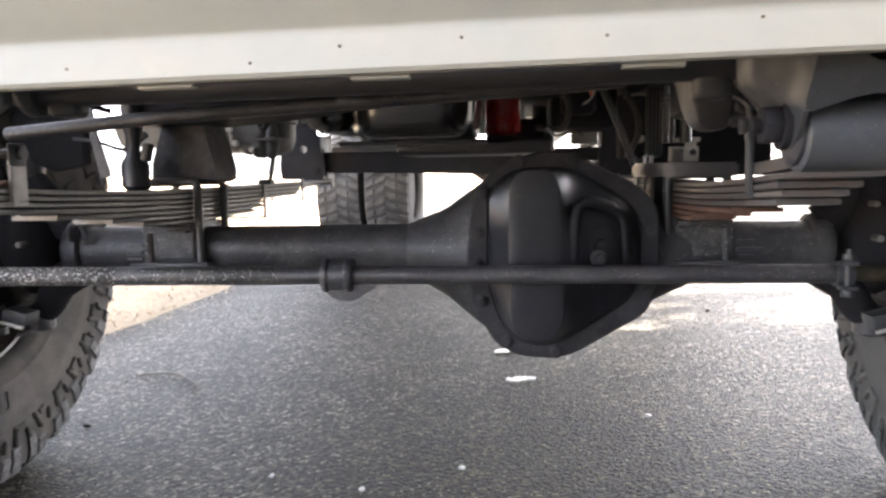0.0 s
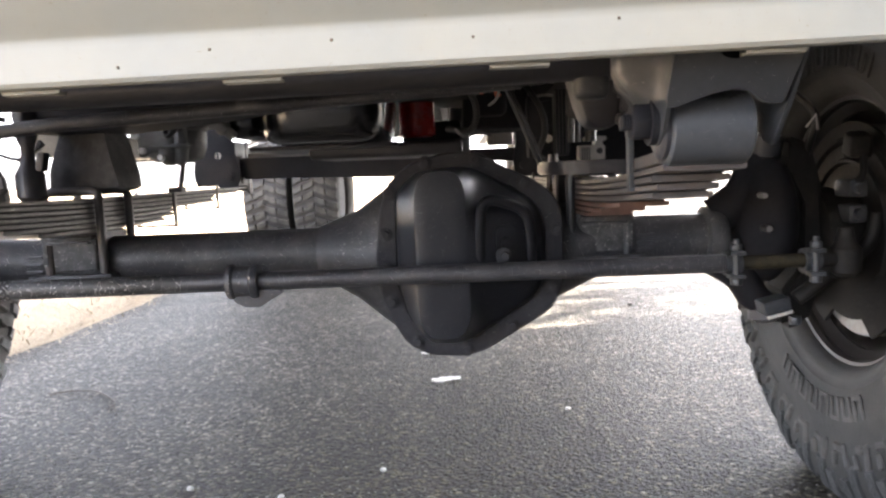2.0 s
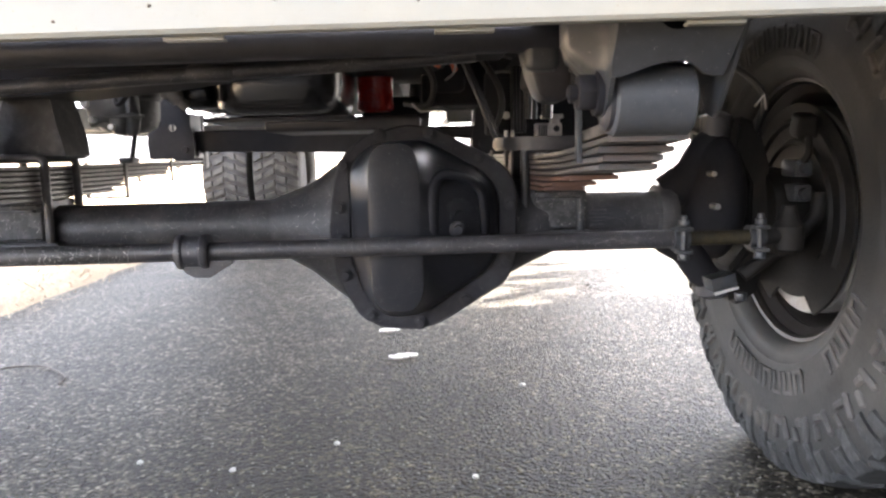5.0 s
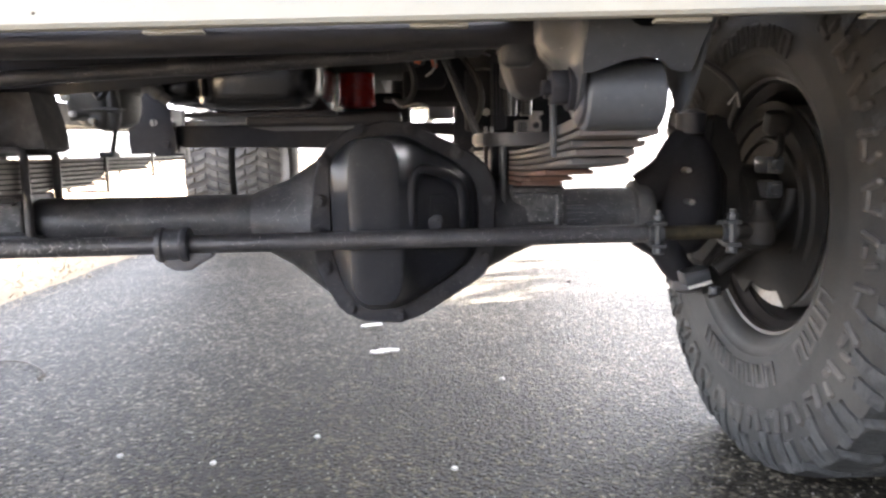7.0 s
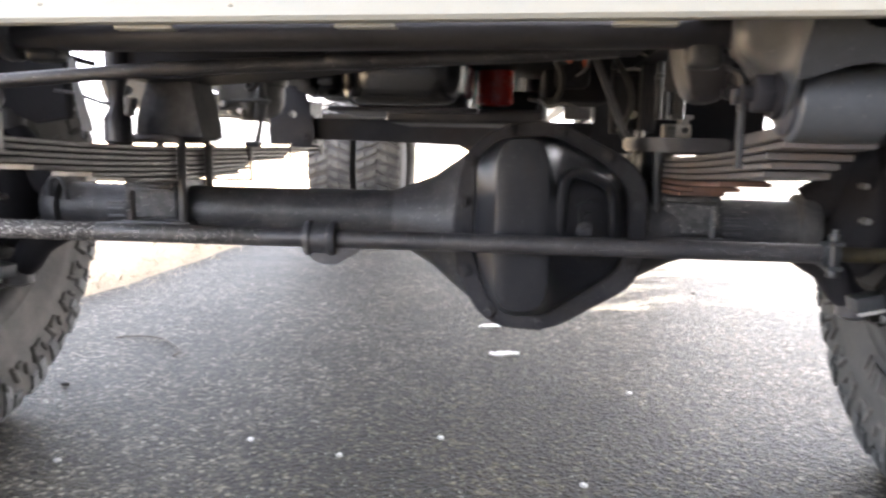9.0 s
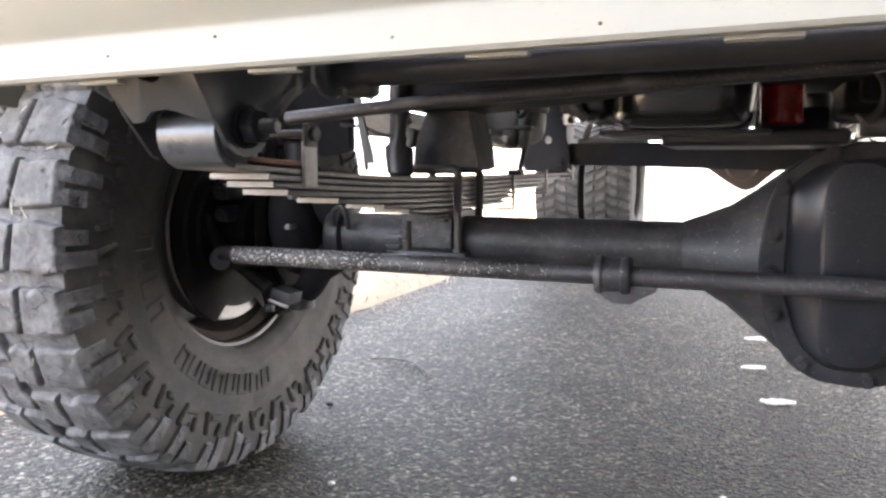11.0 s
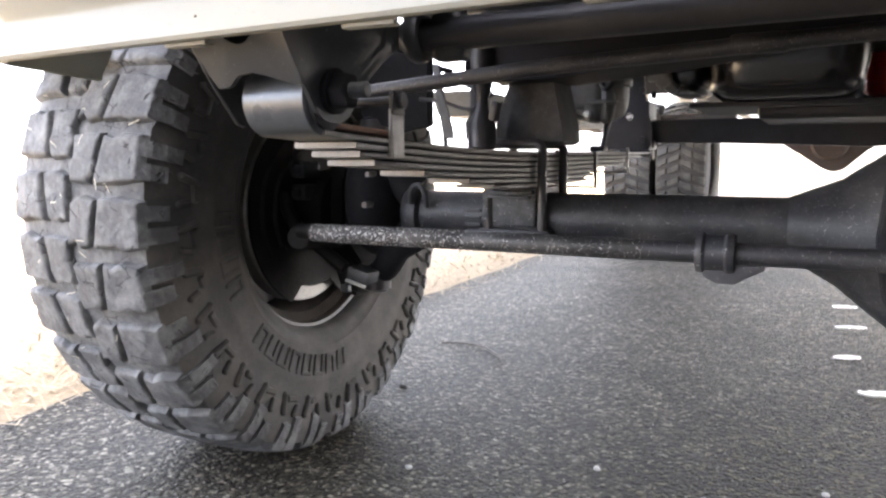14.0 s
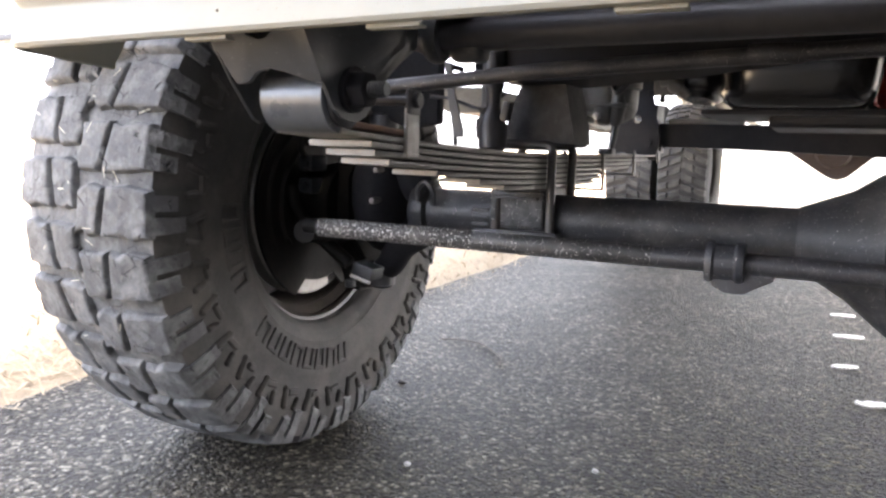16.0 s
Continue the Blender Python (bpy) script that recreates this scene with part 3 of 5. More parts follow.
for s in (-1, 1):
    look_of = lambda k: M_SPRING if s < 0 else M_SPRING_DARK if k < 4 else M_SPRING_RUSTY
    pack = part("leaf_spring", leaf(s, 0), look_of(0), truck, "dusty leaf spring pack with bright edges" if s < 0 else "dark leaf spring pack with rusty lower leaves")
    for k in range(1, 7):
        part("leaf", leaf(s, k), look_of(k), pack)
        # dark strip added between leaves, standing in for the shaded gap
        part("gap_fill", leaf(s, k, 0.0016, 0.004, 0.0041, (LEAF_FRONT[s][k] + 0.01, LEAF_REAR[k] - 0.01)), M_DEEP_BLACK, pack)
    part("eye_wrap", leaf(s, 0, 0.0032 if s < 0 else 0.006, 0.001, 0.0085 if s < 0 else 0.0115, (0.712 if s < 0 else 0.695, 0.835)), M_SPRING_RUSTY if s < 0 else M_SPRING_DARK, pack, "rust-brown wrapper leaf below the eye" if s < 0 else "")
    for y, z0, z1, w in ((0.822, 0.553, 0.600 if s < 0 else 0.612, 0.026 if s < 0 else 0.015), (1.592, 0.488, 0.560, 0.013), (1.876, 0.512, 0.566, 0.012)):
        bm = bmesh.new()
        mid = spring_mid(s, y)
        for side in (-1, 1):
            box(bm, (mid + side * 0.0405, y, (z0 + z1) / 2), (0.005, w, z1 - z0), 0.0015)
        box(bm, (mid, y, z0 - 0.002), (0.086, w, 0.005), 0.001)
        clip = part("rebound_clip", bm, (M_STEEL if s < 0 else M_GREY) if y < 1 else M_SPRING, pack, "steel rebound clip")
        if y < 1:
            bm = bmesh.new()
            tube(bm, [(mid - 0.050, y, z1 + 0.008), (mid + 0.050, y, z1 + 0.008)], 0.005, 10)
            for side in (-1, 1):
                hex_nut(bm, (mid + side * 0.047, y, z1 + 0.008), 0.009, 0.007, "X")
                box(bm, (mid + side * 0.0415, y, z1 + 0.006), (0.005, w, 0.026), 0.002)
            part("clip_bolt", bm, M_BLACK, clip)
    for y in (1.247, 1.357):
        bm = bmesh.new()
        xs = (s * 0.3895, s * 0.4815)
        path = [(xs[0], y, 0.418), (xs[0], y, 0.558), (xs[0] + s * 0.003, y, 0.565), (xs[0] + s * 0.010, y, 0.568), (xs[1] - s * 0.010, y, 0.568), (xs[1] - s * 0.003, y, 0.565), (xs[1], y, 0.558), (xs[1], y, 0.418)]
        tube(bm, path, 0.0075, 12)
        for x in xs:
            hex_nut(bm, (x, y, 0.412), 0.013, 0.012)
        part("u_bolt", bm, M_SPRING_DARK if s < 0 else M_GREY, pack, "worn dark steel u-bolt")
    bm = bmesh.new()
    box(bm, (s * 0.4355, 1.302, 0.4860), (0.082, 0.10, 0.026), 0.003)
    box(bm, (s * 0.4355, 1.262, 0.452), (0.075, 0.012, 0.05), 0.003)
    box(bm, (s * 0.443, 1.248, 0.4835), (0.070, 0.03, 0.004), 0.001)
    box(bm, (s * 0.4355, 1.302, 0.4245), (0.125, 0.135, 0.012), 0.003)
    part("spring_perch", bm, M_AXLE, pack)
    bm = bmesh.new()
    box(bm, (s * 0.441, 1.256, 0.461), (0.082, 0.020, 0.058), 0.006, (0, 0, 0), 3)
    box(bm, (s * 0.443, 1.250, 0.4905), (0.078, 0.030, 0.008), 0.002)
    box(bm, (s * 0.484, 1.250, 0.470), (0.010, 0.024, 0.050), 0.002)
    rough_casting(bm, 0.0035, 7)
    part("perch_block", bm, M_PERCH, pack, "dust-caked rough perch block", smooth=55)
    if s > 0:
        bm = bmesh.new()
        plate(bm, [(0.346, 1.290), (0.362, 1.250), (0.400, 1.228), (0.494, 1.228), (0.494, 1.376), (0.385, 1.376), (0.345, 1.330)], 0.022, Matrix.Translation((0, 0, 0.5640)), 0.004)
        part("clamp_plate", bm, M_BLACK, pack, "dark steel clamp plate over the spring")
        bm = bmesh.new()
        box(bm, (0.386, 1.303, 0.500), (0.022, 0.030, 0.150), 0.004)
        box(bm, (0.386, 1.303, 0.433), (0.030, 0.040, 0.014), 0.003)
        part("clamp_post", bm, M_DEEP_BLACK, pack, "black post beside the spring")
    if s < 0:
        bm = bmesh.new()
        tube(bm, bend([(s * 0.628, 1.25, 0.468), (s * 0.625, 1.245, 0.490), (s * 0.612, 1.245, 0.500), (s * 0.600, 1.245, 0.490), (s * 0.598, 1.25, 0.462)], 5), 0.005, 10)
        part("tube_hook", bm, M_GREY, pack, "small bent hook on the axle tube")
    bm = bmesh.new()
    for side in (-1, 1):
        box(bm, (s * 0.4355 + side * 0.040, 2.17, 0.61), (0.006, 0.03, 0.15), 0.002, (8, 0, 0))
    lathe(bm, [(-0.040, 0.022), (0.040, 0.022)], (s * 0.4355, 2.165, 0.566), seg=24)
    part("shackle", bm, M_BLACK, pack)

# front axle with differential
def axle_tube(s, x0, x1):
    bm = bmesh.new()
    lathe(bm, [(x0, 0.030), (x0, 0.041), (x1, 0.041), (x1, 0.030)], (0, AXLE_Y, AXLE_Z), seg=40)
    lathe(bm, [(s * 0.618, 0.041), (s * 0.622, 0.052), (s * 0.640, 0.055), (s * 0.650, 0.050)], (0, AXLE_Y, AXLE_Z), seg=32)
    return bm


bm = bmesh.new()
loops = []
for x, zc, ry, rz in ((-0.035, 0.448, 0.042, 0.042), (-0.02, 0.445, 0.047, 0.051), (0.03, 0.440, 0.058, 0.076), (0.075, 0.437, 0.075, 0.111), (0.108, 0.437, 0.083, 0.137), (0.15, 0.444, 0.086, 0.150), (0.22, 0.443, 0.086, 0.156),
                      (0.29, 0.440, 0.086, 0.130), (0.335, 0.438, 0.083, 0.102), (0.370, 0.438, 0.072, 0.084), (0.41, 0.441, 0.060, 0.067), (0.45, 0.445, 0.050, 0.054), (0.49, 0.448, 0.042, 0.043)):
    loops.append([(x, AXLE_Y + ry * math.cos(t), zc + rz * math.sin(t)) for t in (2 * math.pi * i / 36 for i in range(36))])
rings(bm, loops)
loops = []
for y, r in ((1.36, 0.11), (1.42, 0.085), (1.50, 0.062), (1.56, 0.055)):
    loops.append([(0.20 + r * math.cos(t), y, 0.455 + r * math.sin(t)) for t in (2 * math.pi * i / 28 for i in range(28))])
rings(bm, loops)
front_axle = part("front_axle", bm, M_AXLE, truck, "black cast differential housing of the solid front axle")
for s, x0, x1 in ((-1, -0.655, 0.02), (1, 0.36, 0.655)):
    tube_part = part("axle_tube", axle_tube(s, x0, x1), M_AXLE, front_axle, "dusty black axle tube")
    for k in range(5):
        a = 1.3 + 0.3 * k
        bm = bmesh.new()
        box(bm, (s * 0.515, AXLE_Y - 0.041 * math.sin(a), AXLE_Z + 0.041 * math.cos(a)), (0.03, 0.008, 0.006), 0.002)
        part("weld_bead", bm, M_AXLE, tube_part)

FLANGE = [(0.078, 0.520), (0.094, 0.562), (0.128, 0.592), (0.196, 0.609), (0.246, 0.602), (0.276, 0.583), (0.330, 0.557), (0.360, 0.532), (0.372, 0.500), (0.370, 0.392), (0.352, 0.352), (0.242, 0.286), (0.206, 0.277), (0.148, 0.282), (0.112, 0.304), (0.078, 0.370), (0.070, 0.440)]
FACE = [(0.140, 0.560), (0.152, 0.578), (0.205, 0.578), (0.214, 0.562), (0.218, 0.350), (0.204, 0.325), (0.152, 0.325), (0.141, 0.350)]
SHOULDER = [(0.106, 0.545), (0.140, 0.578), (0.222, 0.583), (0.308, 0.537), (0.336, 0.508), (0.340, 0.480), (0.338, 0.402), (0.322, 0.374), (0.215, 0.306), (0.155, 0.304), (0.124, 0.340), (0.106, 0.400)]
MID = (0.182, 0.447)
N = 96
flange_r, face_r, shoulder_r = rounded(around(MID, FLANGE, N), 1), rounded(around(MID, FACE, N), 3), rounded(around(MID, SHOULDER, N), 3)


def ringed(rad, y):
    return [(MID[0] + rad[k] * math.cos(2 * math.pi * k / N), y(k) if callable(y) else y, MID[1] + rad[k] * math.sin(2 * math.pi * k / N)) for k in range(N)]


def mixr(a, b, t):
    return [p + (q - p) * t for p, q in zip(a, b)]


bm = bmesh.new()
rings(bm, [ringed(flange_r, 1.236), ringed(flange_r, 1.210), ringed([r - 0.003 for r in flange_r], 1.2065), ringed(mixr(flange_r, shoulder_r, 0.90), 1.2055), ringed(shoulder_r, 1.208)])
flange = part("cover_flange", bm, M_FLANGE, front_axle, "dull black bolted flange round the differential cover", smooth=24)
bm = bmesh.new()
rings(bm, [ringed([r + 0.001 for r in shoulder_r], 1.207), ringed(shoulder_r, 1.200), ringed(mixr(shoulder_r, face_r, 0.05), 1.188),
           ringed(mixr(shoulder_r, face_r, 0.10), 1.182), ringed(mixr(shoulder_r, face_r, 0.16), 1.178), ringed(mixr(shoulder_r, face_r, 0.50), 1.157), ringed(mixr(shoulder_r, face_r, 0.86), 1.134), ringed(mixr(shoulder_r, face_r, 0.94), 1.1295), ringed(mixr(shoulder_r, face_r, 1.0), 1.1275), ringed([0.94 * r for r in face_r], 1.1268), ringed([0.5 * r for r in face_r], 1.1262)])
cover = part("differential_cover", bm, M_COVER, front_axle, "satin black domed differential cover", smooth=30)
for k in range(12):
    t = 2 * math.pi * (k + 0.35) / 12
    i = round(t / (2 * math.pi) * N) % N
    r = 0.5 * (flange_r[i] + shoulder_r[i]) + 0.003
    bm = bmesh.new()
    c = (MID[0] + r * math.cos(t), 1.201, MID[1] + r * math.sin(t))
    lathe(bm, [(1.2065, 0.0105), (1.203, 0.011), (1.202, 0.009)], (c[0], 0, c[2]), "Y", 18)
    hex_nut(bm, c, 0.0068, 0.010, "Y")
    part("cover_bolt", bm, M_FLANGE, flange)


def lean(bm):
    """Lay a plate built at y = 0 on the slanting side of the cover."""
    for v in bm.verts:
        v.co.y += 1.1425 + 0.44 * (v.co.x - 0.246)
    return bm


# raised rib that frames a sunk panel on the cover's slanting side
bm = bmesh.new()
rib = [(0.238, 0.418), (0.236, 0.450), (0.237, 0.500), (0.242, 0.523), (0.256, 0.531), (0.284, 0.524), (0.304, 0.512), (0.314, 0.494), (0.317, 0.450), (0.316, 0.418)]
tube(bm, [(p.x, 0.002 + 0.35 * max(0.0, 0.450 - p.y), p.y) for p in bend([(x, z, 0) for x, z in rib], 5)], 0.0085, 12)
part("cover_rib", lean(bm), M_COVER, cover)
bm = bmesh.new()
plate(bm, [(0.258, 0.400), (0.256, 0.482), (0.262, 0.494), (0.284, 0.493), (0.294, 0.484), (0.298, 0.468), (0.299, 0.400)], -0.012, Matrix.Translation((0, 0.005, 0)) @ FACING, 0.005)
panel = part("embossed_panel", lean(bm), M_COVER, cover)
bm = bmesh.new()
plate(bm, [(0.266, 0.405), (0.265, 0.470), (0.270, 0.477), (0.281, 0.477), (0.287, 0.470), (0.289, 0.405)], -0.006, Matrix.Translation((0, -0.005, 0)) @ FACING, 0.003)
part("inner_panel", lean(bm), M_COVER, panel)
bm = bmesh.new()
lathe(bm, [(1.162, 0.013), (1.136, 0.013), (1.134, 0.010)], (0.272, 0, 0.447), "Y", 20)
hex_nut(bm, (0.272, 1.130, 0.447), 0.008, 0.010, "Y")
part("filler_plug", bm, M_FLANGE, cover)

# front drive shaft
bm = bmesh.new()
tube(bm, [(0.20, 1.55, 0.46), (0.205, 1.66, 0.505)], [0.045, 0.030], 20)
tube(bm, [(0.205, 1.64, 0.50), (0.225, 2.35, 0.80)], 0.030, 24)
box(bm, (0.205, 1.60, 0.487), (0.075, 0.05, 0.05), 0.012, (22, 0, 0), 3)
part("drive_shaft", bm, M_BLACK, truck, "black front drive shaft with yoke")

# tie rod with collars, sleeve and rod ends
def on_rod(x):
    return 0.4300 + 0.0012 * x


bm = bmesh.new()
tube(bm, [(x, 1.088, on_rod(x)) for x in (-0.715, -0.714, -0.3, 0.1, 0.588)], [0.010, 0.0142, 0.0136, 0.0134, 0.0134], 24)
tie_rod = part("tie_rod", bm, M_ROD, truck, "worn black steering tie rod speckled with dust")
bm = bmesh.new()
tube(bm, [(x, 1.088, on_rod(x)) for x in (-0.45, -0.449, -0.34, -0.20, -0.198)], [0.0136, 0.01425, 0.0141, 0.0140, 0.0134], 24)
part("dust_film", bm, M_ROD_SPECKED, tie_rod, "thin dust specks along the rod")
bm = bmesh.new()
tube(bm, [(x, 1.088, on_rod(x)) for x in (-0.717, -0.716, -0.60, -0.449, -0.448)], [0.010, 0.0147, 0.0146, 0.0143, 0.0136], 24)
part("dust_crust", bm, M_ROD_DUSTY, tie_rod, "white dust caked on the rod's end")
bm = bmesh.new()
z = on_rod(-0.1)
prof = [(-0.132, 0.0135), (-0.132, 0.024), (-0.129, 0.0255), (-0.124, 0.0255), (-0.121, 0.0225), (-0.099, 0.0225), (-0.096, 0.0255), (-0.090, 0.0255), (-0.087, 0.024), (-0.087, 0.0135)]
lathe(bm, prof, (0, 1.088, z), closed=True, seg=32)
plate(bm, [(-0.128, 0.412), (-0.122, 0.400), (-0.108, 0.393), (-0.086, 0.393), (-0.072, 0.402), (-0.050, 0.414), (-0.056, 0.420), (-0.120, 0.420)], 0.022, Matrix.Translation((0, 1.078, 0)) @ FACING, 0.003)
part("rod_collar", bm, M_AXLE, tie_rod, "black clamped collar with a lower lug")
bm = bmesh.new()
prof = []
for k in range(17):
    x = 0.598 + 0.104 * k / 16
    prof += [(x, 0.0098), (x + 0.003, 0.0108)]
lathe(bm, prof, (0, 1.088, on_rod(0.65)), seg=20)
part("threaded_sleeve", bm, M_BRASS, tie_rod, "brassy threaded adjusting sleeve")
for x in (0.593, 0.704):
    bm = bmesh.new()
    lathe(bm, [(-0.011, 0.0125), (-0.011, 0.0175), (0.011, 0.0175), (0.011, 0.0125)], (x, 1.088, on_rod(x)), closed=True, seg=24)
    for dy in (-0.018,):
        tube(bm, [(x, 1.088 + dy, 0.402), (x, 1.088 + dy, 0.466)], 0.0045, 10)
        box(bm, (x, 1.088 + dy, 0.447), (0.022, 0.018, 0.006), 0.0015)
        box(bm, (x, 1.088 + dy, 0.414), (0.022, 0.018, 0.006), 0.0015)
        hex_nut(bm, (x, 1.088 + dy, 0.455), 0.0085, 0.009)
        hex_nut(bm, (x, 1.088 + dy, 0.406), 0.0085, 0.009)
    part("rod_clamp", bm, M_GREY, tie_rod, "dull grey clamp with bolts")
for s in (-1, 1):
    bm = bmesh.new()
    if s > 0:
        lathe(bm, [(0.405, 0.012), (0.412, 0.021), (0.445, 0.022), (0.455, 0.014), (0.475, 0.010)], (s * 0.755, 1.090, 0), "Z", 24)
    tube(bm, [(s * 0.70, 1.088, 0.431), (s * 0.745, 1.089, 0.431)], 0.0125, 16)
    part("rod_end", bm, M_RIM, tie_rod)

# second cross bar, sloping up to the steering side
bm = bmesh.new()
tube(bm, [(-0.62, 1.10, 0.646), (-0.36, 1.10, 0.667), (0.17, 1.10, 0.692), (0.30, 1.10, 0.700)], [0.0105, 0.0105, 0.0105, 0.0105], 20)
lathe(bm, [(-0.105, 0.0105), (-0.10, 0.0125), (-0.045, 0.0125), (-0.04, 0.0105)], (0.0, 1.10, 0.6815), seg=20)
drag = part("drag_link", bm, M_ROD, truck, "worn black steering drag link")


# steering knuckles, hubs and brakes
def knuckle(s):
    bm = bmesh.new()
    arm = [(s * 0.645, AXLE_Y, 0.448 + 0.035), (s * 0.680, AXLE_Y - 0.01, 0.515), (s * 0.70, AXLE_Y - 0.012, 0.555), (s * 0.722, AXLE_Y - 0.012, 0.582)]
    tube(bm, bend(arm, 5), [0.034 - 0.0008 * k for k in range(16)], 16)
    arm = [(s * 0.645, AXLE_Y, 0.448 - 0.035), (s * 0.680, AXLE_Y - 0.01, 0.385), (s * 0.70, AXLE_Y - 0.012, 0.350), (s * 0.722, AXLE_Y - 0.012, 0.330)]
    tube(bm, bend(arm, 5), [0.034 - 0.0008 * k for k in range(16)], 16)
    loops = []
    for k in range(13):
        a = math.pi * k / 12
        loops.append([(s * (0.722 - 0.052 * math.cos(a)), AXLE_Y + 0.085 * max(0.05, math.sin(a)) * math.cos(q), 0.478 + 0.112 * max(0.05, math.sin(a)) * math.sin(q)) for q in (2 * math.pi * i / 20 for i in range(20))])
    rings(bm, loops)
    yoke = part("axle_yoke", bm, M_DEEP_BLACK, front_axle, "black forged axle yoke")
    # steel hex stubs in place of two bright see-through gaps at the yoke
    for x, z, q in ((0.690, 0.519, 0.007), (0.697, 0.466, 0.008)):
        bm = bmesh.new()
        hex_nut(bm, (s * x, AXLE_Y - 0.080, z), 0.7 * q, 0.024, "Y")
        part("yoke_light_gap", bm, M_STEEL, yoke, "bright hex stub standing in for daylight through a gap")
    for z in (0.485, 0.525):
        bm = bmesh.new()
        box(bm, (s * 0.835, AXLE_Y - 0.07, z), (0.030, 0.05, 0.028), 0.006)
        lathe(bm, [(AXLE_Y - 0.105, 0.008), (AXLE_Y - 0.09, 0.010), (AXLE_Y - 0.08, 0.010)], (s * 0.835, 0, z), "Y", 12)
        part("caliper_fitting", bm, M_GREY, yoke)
    for z0, z1 in ((0.575, 0.622), (0.300, 0.345)):
        bm = bmesh.new()
        lathe(bm, [(z0, 0.014), (z0 + 0.006, 0.026), (z1 - 0.008, 0.026), (z1, 0.012)], (s * 0.722, AXLE_Y - 0.012, 0), "Z", 24)
        part("ball_joint", bm, M_BLACK, yoke)
    bm = bmesh.new()
    body = [(0.745, 0.615), (0.785, 0.600), (0.805, 0.53), (0.81, 0.448), (0.805, 0.37), (0.785, 0.30), (0.745, 0.290), (0.735, 0.35), (0.765, 0.39), (0.765, 0.50), (0.735, 0.56)]
    plate(bm, [(s * x, z) for x, z in body], 0.075, Matrix.Translation((0, AXLE_Y - 0.045, 0)) @ FACING, 0.010)
    lathe(bm, [(s * 0.80, 0.030), (s * 0.802, 0.075), (s * 0.83, 0.078), (s * 0.90, 0.060)], (0, AXLE_Y, AXLE_Z), seg=32)
    tube(bm, bend([(s * 0.785, AXLE_Y - 0.03, 0.40), (s * 0.775, AXLE_Y - 0.12, 0.41), (s * 0.757, AXLE_Y - 0.20, 0.418)], 5), 0.019, 14)
    ob = part("steering_knuckle", bm, M_RIM, truck, "black steering knuckle inside the wheel")
    bm = bmesh.new()
    lathe(bm, [(s * 0.885, 0.07), (s * 0.885, 0.176), (s * 0.888, 0.179), (s * 0.917, 0.179), (s * 0.920, 0.176), (s * 0.920, 0.07)], (0, AXLE_Y, AXLE_Z), closed=True, seg=64)
    part("brake_rotor", bm, M_ROTOR, ob, "bare steel brake rotor")
    bm = bmesh.new()
    pts = []
    for k in range(60):
        a = radians(6 * k)
        near = abs(((math.degrees(a) - 270 + 180) % 360) - 180)
        q = 0.186 if near > 21 else 0.150
        pts.append((q * math.cos(a), q * math.sin(a)))
    plate(bm, [(AXLE_Y + y, AXLE_Z + z) for y, z in pts], 0.006 * s, Matrix.Translation((s * 0.868, 0, 0)) @ SIDE, 0.001)
    part("dust_shield", bm, M_RIM, ob, "black stamped dust shield")
    for q in (0.155, 0.120):
        bm = bmesh.new()
        lathe(bm, [(s * 0.868, q - 0.006), (s * 0.862, q - 0.002), (s * 0.862, q + 0.002), (s * 0.868, q + 0.006)], (0, AXLE_Y, AXLE_Z), closed=True, seg=48)
        for v in [v for v in bm.verts if v.co.z < AXLE_Z - 0.6 * q]:
            bm.verts.remove(v)
        part("shield_rib", bm, M_RIM, ob)
    bm = bmesh.new()
    box(bm, (s * 0.848, AXLE_Y - 0.065, 0.594), (0.034, 0.045, 0.040), 0.010, (12, 0, -10 * s), 3)
    tube(bm, bend([(s * 0.842, AXLE_Y - 0.09, 0.575), (s * 0.838, AXLE_Y - 0.10, 0.55), (s * 0.835, AXLE_Y - 0.09, 0.535)], 4), 0.006, 10)
    rough_casting(bm, 0.002, 4)
    part("caliper_ear", bm, M_RIM, ob, "dull grey cast caliper ear", smooth=55)
    bm = bmesh.new()
    tube(bm, bend([(s * 0.86, AXLE_Y - 0.10, 0.486), (s * 0.852, AXLE_Y - 0.10, 0.445), (s * 0.81, AXLE_Y - 0.10, 0.405), (s * 0.74, AXLE_Y - 0.09, 0.352)], 6), [0.012] * 19, 14)
    rough_casting(bm, 0.0015, 6)
    part("knuckle_arm", bm, M_RIM, ob, smooth=55)
    bm = bmesh.new()
    cy = AXLE_Y + 0.13 if s < 0 else AXLE_Y + 0.12
    box(bm, (s * 0.845, cy, 0.395), (0.11, 0.075, 0.17), 0.014, (28, 0, 0), 3)
    for k in range(3):
        box(bm, (s * 0.80, cy - 0.045, 0.33 + 0.018 * k), (0.075, 0.012, 0.007), 0.002, (0, 12 * s, 0))
    part("brake_caliper", bm, M_RIM, ob, "black cast brake caliper")
    bm = bmesh.new()
    box(bm, (s * 0.706, AXLE_Y - 0.085, 0.343), (0.042, 0.04, 0.022), 0.003, (0, -14 * s, 0))
    hex_nut(bm, (s * 0.742, AXLE_Y - 0.085, 0.316), 0.010, 0.013)
    mount = part("lower_mount", bm, M_GREY, ob, "grey lower joint clamp with nuts")
    bm = bmesh.new()
    box(bm, (s * 0.709, AXLE_Y - 0.105, 0.330), (0.040, 0.006, 0.005), 0.001, (0, -14 * s, 0))
    part("clamp_edge", bm, M_ALLOY, mount)
    bm = bmesh.new()
